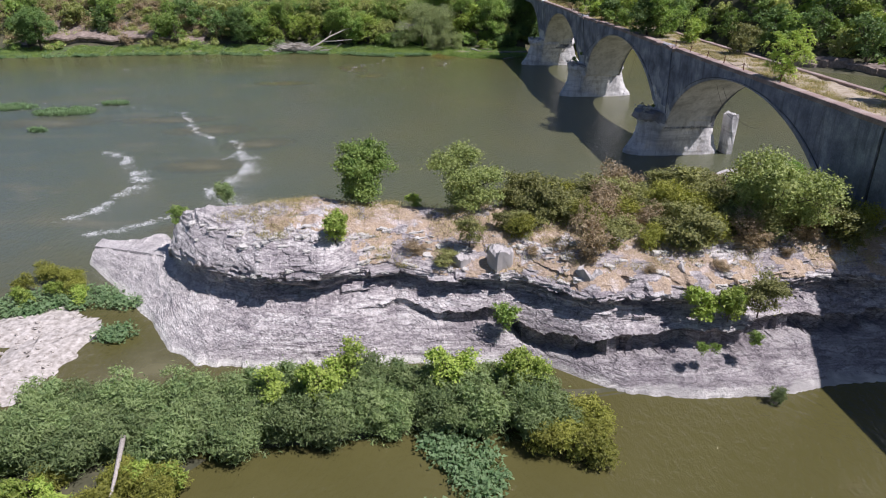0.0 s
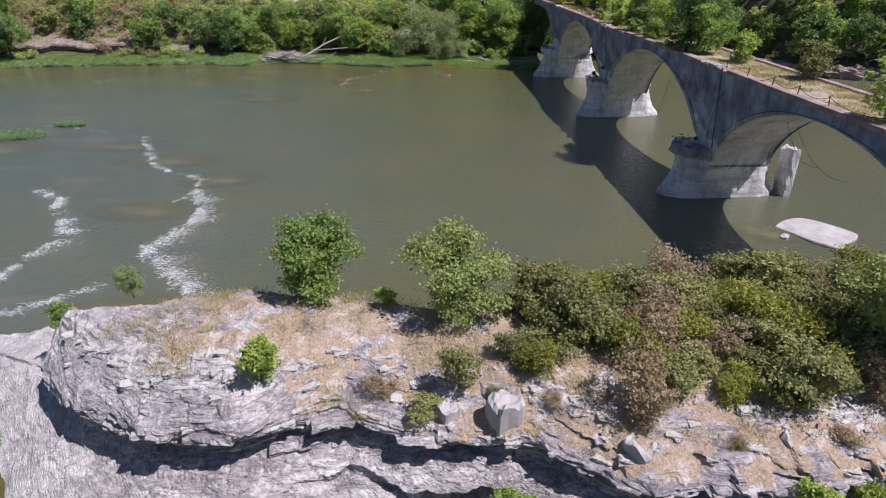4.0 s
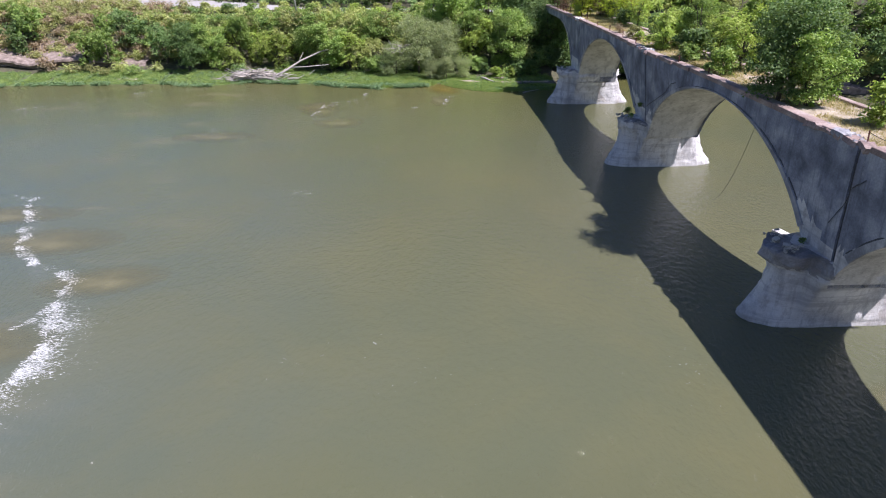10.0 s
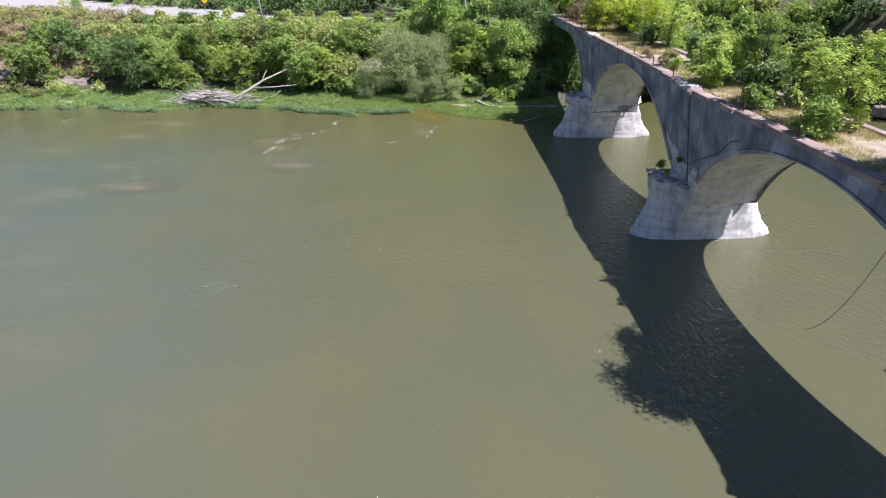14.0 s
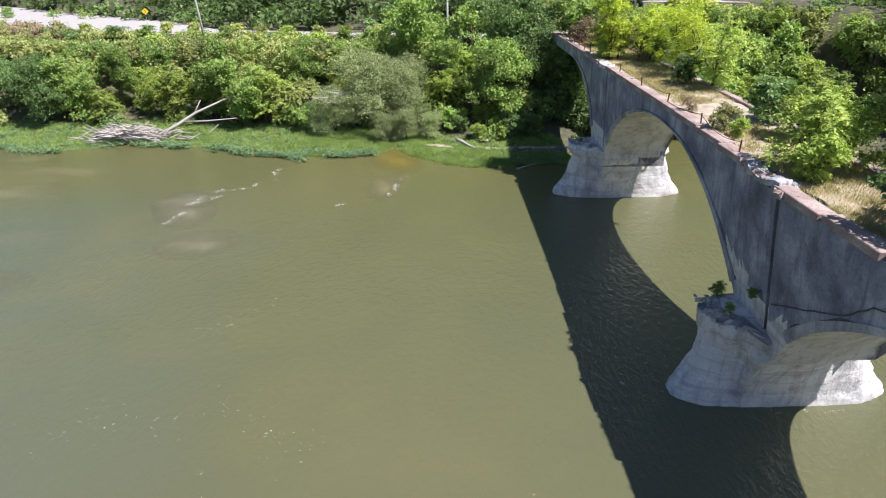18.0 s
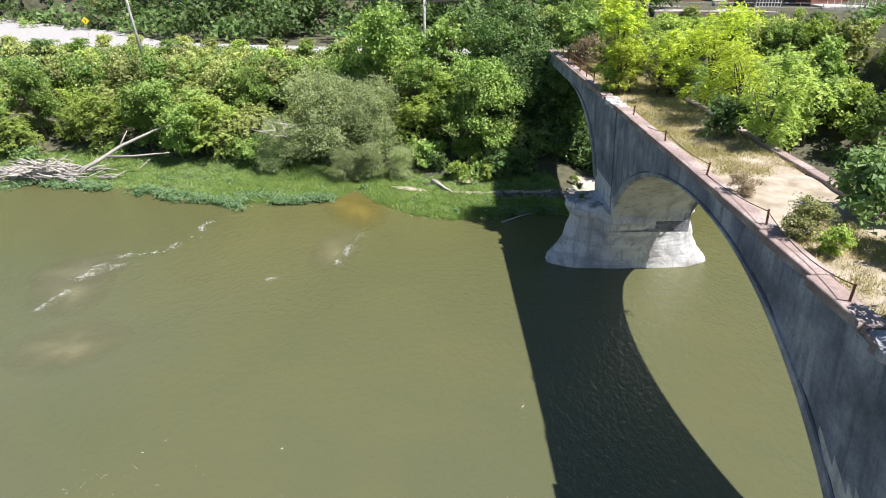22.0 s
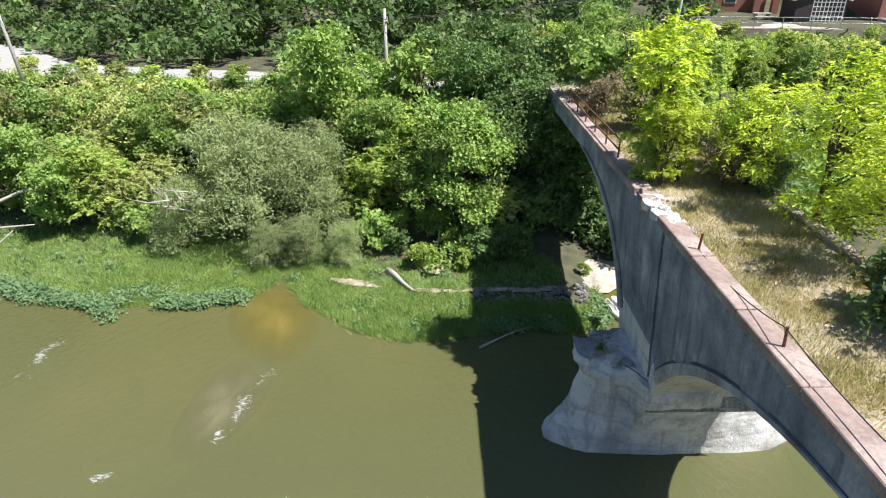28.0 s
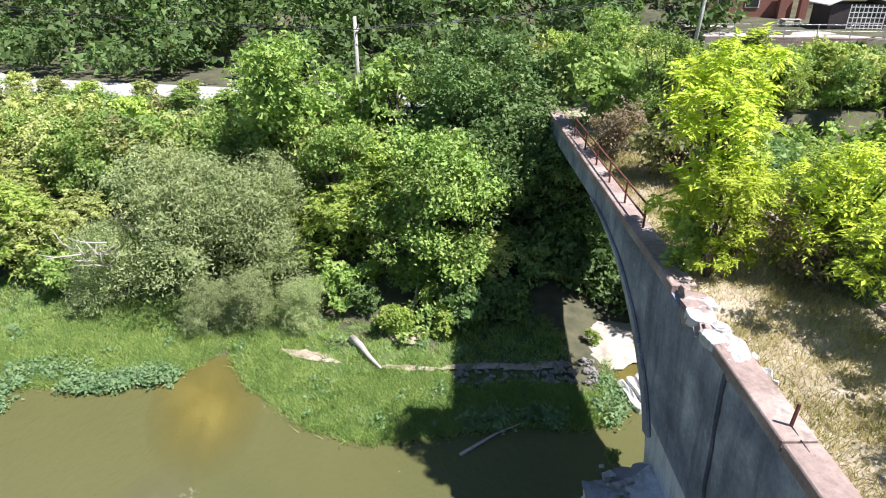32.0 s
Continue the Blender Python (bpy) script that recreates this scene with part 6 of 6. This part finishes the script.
big = tagged(new("fallen_tree"), "bare bleached fallen tree with forked limbs", "driftwood")
for pts, r0 in (([(-17.5, 148.8, 0.6), (-14.8, 150.0, 1.9), (-12.6, 150.8, 3.2), (-9.0, 152.2, 4.6), (-7.6, 152.6, 4.9)], 0.24), ([(-14.0, 150.2, 2.2), (-11.0, 149.8, 2.4), (-7.4, 149.8, 2.7)], 0.14), ([(-12.8, 150.7, 3.1), (-12.0, 151.5, 4.6)], 0.10),
                ([(-8.6, 152.3, 4.7), (-7.4, 151.8, 4.3)], 0.05), ([(-17.5, 148.8, 0.6), (-16.2, 147.6, 0.4)], 0.15)):
    n = len(pts)
    put("limb", mesh("limb", *tube(pts, [r0 * (1 - 0.7 * k / (n - 1)) for k in range(n)], 8), DRIFT, True), big)
branch("log", [(19.4, 144.8, 0.92), (19.9, 144.1, 0.95), (20.5, 143.1, 0.84), (21.2, 142.1, 0.78)], 0.26, "short bleached log lying on the grassy bank")
branch("log", [(25.2, 136.3, 0.06), (27.0, 137.6, 0.1), (29.2, 138.7, 0.15)], 0.09, "thin pale branch floating in the shade")
branch("log", [(-12.1, 22.2, 1.9), (-11.8, 20.2, 1.5), (-11.7, 18.4, 0.9)], 0.13, "bare grey log sticking out of the willows")
branch("log", [(23.0, 147.5, 1.0), (23.2, 147.9, 3.0), (23.5, 148.0, 4.6)], 0.10, "bare leaning dead trunk in the trees")
for k in range(18):
    a, ln, z = br.uniform(0.1, 2.6), br.uniform(1.2, 2.6), br.uniform(4.4, 6.2)
    x, y = 4.6 + br.uniform(-1.2, 1.2), 146.2 + br.uniform(-0.4, 0.6)
    tip = (x - ln * math.cos(a), y + br.uniform(-0.7, 0.3), z + 0.7 * ln * math.sin(a))
    branch("dead_branch", [(x, y + 0.5, z), (x - 0.45 * ln * math.cos(a), y, z + 0.5 * ln * math.sin(a) * br.uniform(0.3, 0.9)), tip], 0.06, "bare grey dead branch among the leaves", DRIFT, 5)
for k in range(14):
    a = br.uniform(0, 6.28)
    branch("dead_branch", [(6.9, 22.6, 0.2), (6.9 + 0.5 * math.cos(a), 22.3 + 0.3 * math.sin(a), 0.6), (6.9 + 1.0 * math.cos(a), 22.1 + 0.6 * math.sin(a), br.uniform(0.3, 1.0))], 0.04, "tangled bare twigs at the water's edge", TWIG, 5)

# ---- terrace and buildings above the far bank ----
BRICK = simple("red_brick", (0.22, 0.09, 0.07), (0.36, 0.17, 0.13), 9.0, 0.9)
WHITE = simple("white_paint", (0.70, 0.70, 0.68), (0.82, 0.82, 0.80), 3.0, 0.6)
DARKWOOD = simple("dark_stained_wood", (0.035, 0.028, 0.03), (0.08, 0.06, 0.06), 6.0, 0.8)
PANE = simple("dark_window_glass", (0.02, 0.025, 0.03), (0.04, 0.045, 0.05), 1.0, 0.08)


def solid(name, x, y, z, sx, sy, sz, turn, mat, parent, label="", bevel=0.03):
    ob = part(name, box(sx, sy, sz, bevel), mat, parent, label)
    ob.matrix_basis = pose(x, y, z, 0, 0, turn)
    return ob


terrace = tagged(new("terrace"), "pale concrete terrace with thin railing above the bank", "terrace")
terrace.matrix_basis = pose(50.5, 173.3, 14.0, 0, 0, -9)
solid("paving", 20, 5, -0.2, 42, 10, 0.4, 0, GRAVEL, terrace)
solid("retaining_wall", 20, 0.15, -1.6, 42, 0.5, 3.2, 0, COPING, terrace)
for k in range(15):
    solid("railing_post", 0.3 + 2.8 * k, 0.2, 0.55, 0.07, 0.07, 1.1, 0, STEEL, terrace, bevel=0.005)
for z in (0.55, 1.08):
    solid("railing_bar", 20, 0.2, z, 40, 0.05, 0.05, 0, STEEL, terrace, bevel=0.005)
house = tagged(new("brick_house"), "red brick house with dark windows beside the terrace", "house")
house.matrix_basis = pose(60.5, 188.2, 14.0, 0, 0, -9)
solid("wall", 0, 3, 2.6, 9, 6, 5.2, 0, BRICK, house)
solid("roof", 0, 3, 5.4, 9.8, 6.8, 0.4, 0, DARKWOOD, house)
for k in (-2.8, 0.2):
    w = solid("window", k, -0.03, 2.2, 1.5, 0.1, 1.9, 0, WHITE, house, bevel=0.01)
    p = part("pane", box(1.3, 0.04, 1.7, 0.0), PANE, w)
    p.matrix_basis = pose(0, -0.05, 0)
for k in (3.2, 5.4):
    solid("pillar", k, -0.6, 1.5, 0.8, 0.8, 3.0, 0, BRICK, house)
pav = tagged(new("pavilion"), "dark timber pavilion with white gabled roof", "pavilion")
pav.matrix_basis = pose(66.2, 179.4, 14.0, 0, 0, -9)
solid("wall", 0, 0, 1.2, 5.2, 4.4, 2.4, 0, DARKWOOD, pav)
for sgn in (-1, 1):
    ob = part("roof_slope", box(3.4, 5.0, 0.12, 0.01), WHITE, pav, "white sheet roof")
    ob.matrix_basis = pose(1.45 * sgn, 0, 3.0, 0, 24 * sgn, 0)
for k in range(9):
    solid("lattice_bar", -1.0 + 0.4 * k, -2.6, 1.2, 0.07, 0.05, 2.4, 0, WHITE, pav, bevel=0.005)
for k in range(5):
    solid("lattice_bar", 0.6, -2.62, 0.25 + 0.48 * k, 3.3, 0.05, 0.07, 0, WHITE, pav, bevel=0.005)
bench = tagged(new("picnic_table"), "weathered wooden picnic table on the terrace", "table")
bench.matrix_basis = pose(61.2, 180.6, 14.0, 0, 0, -9)
solid("tabletop", 0, 0, 0.75, 1.9, 0.8, 0.06, 0, POLE, bench)
for y in (-0.75, 0.75):
    solid("seat", 0, y, 0.45, 1.9, 0.28, 0.05, 0, POLE, bench)
for x in (-0.7, 0.7):
    solid("leg_frame", x, 0, 0.37, 0.08, 1.5, 0.74, 0, POLE, bench)
house2 = tagged(new("brick_house"), "red brick building with a balcony rail", "house")
house2.matrix_basis = pose(80.0, 180.0, 14.0, 0, 0, -9)
solid("porch_base", -2.0, -6.2, -0.6, 10, 4.4, 2.2, 0, GRAVEL, house2, "white concrete porch base")
for k in range(12):
    solid("baluster", -6.6 + 0.85 * k, -8.2, 1.0, 0.06, 0.06, 1.0, 0, WHITE, house2, bevel=0.005)
solid("porch_rail", -2.0, -8.2, 1.5, 9.8, 0.08, 0.08, 0, WHITE, house2, bevel=0.005)
solid("wall", 0, 0, 3, 14, 8, 6, 0, BRICK, house2)
solid("roof", 0, 0, 6.2, 15, 9, 0.4, 0, DARKWOOD, house2)
for k in range(4):
    w = solid("window", -5 + 3.2 * k, -4.05, 2.4, 1.6, 0.12, 2.0, 0, WHITE, house2, bevel=0.01)
    p = part("pane", box(1.4, 0.04, 1.8, 0.0), PANE, w)
    p.matrix_basis = pose(0, -0.06, 0)
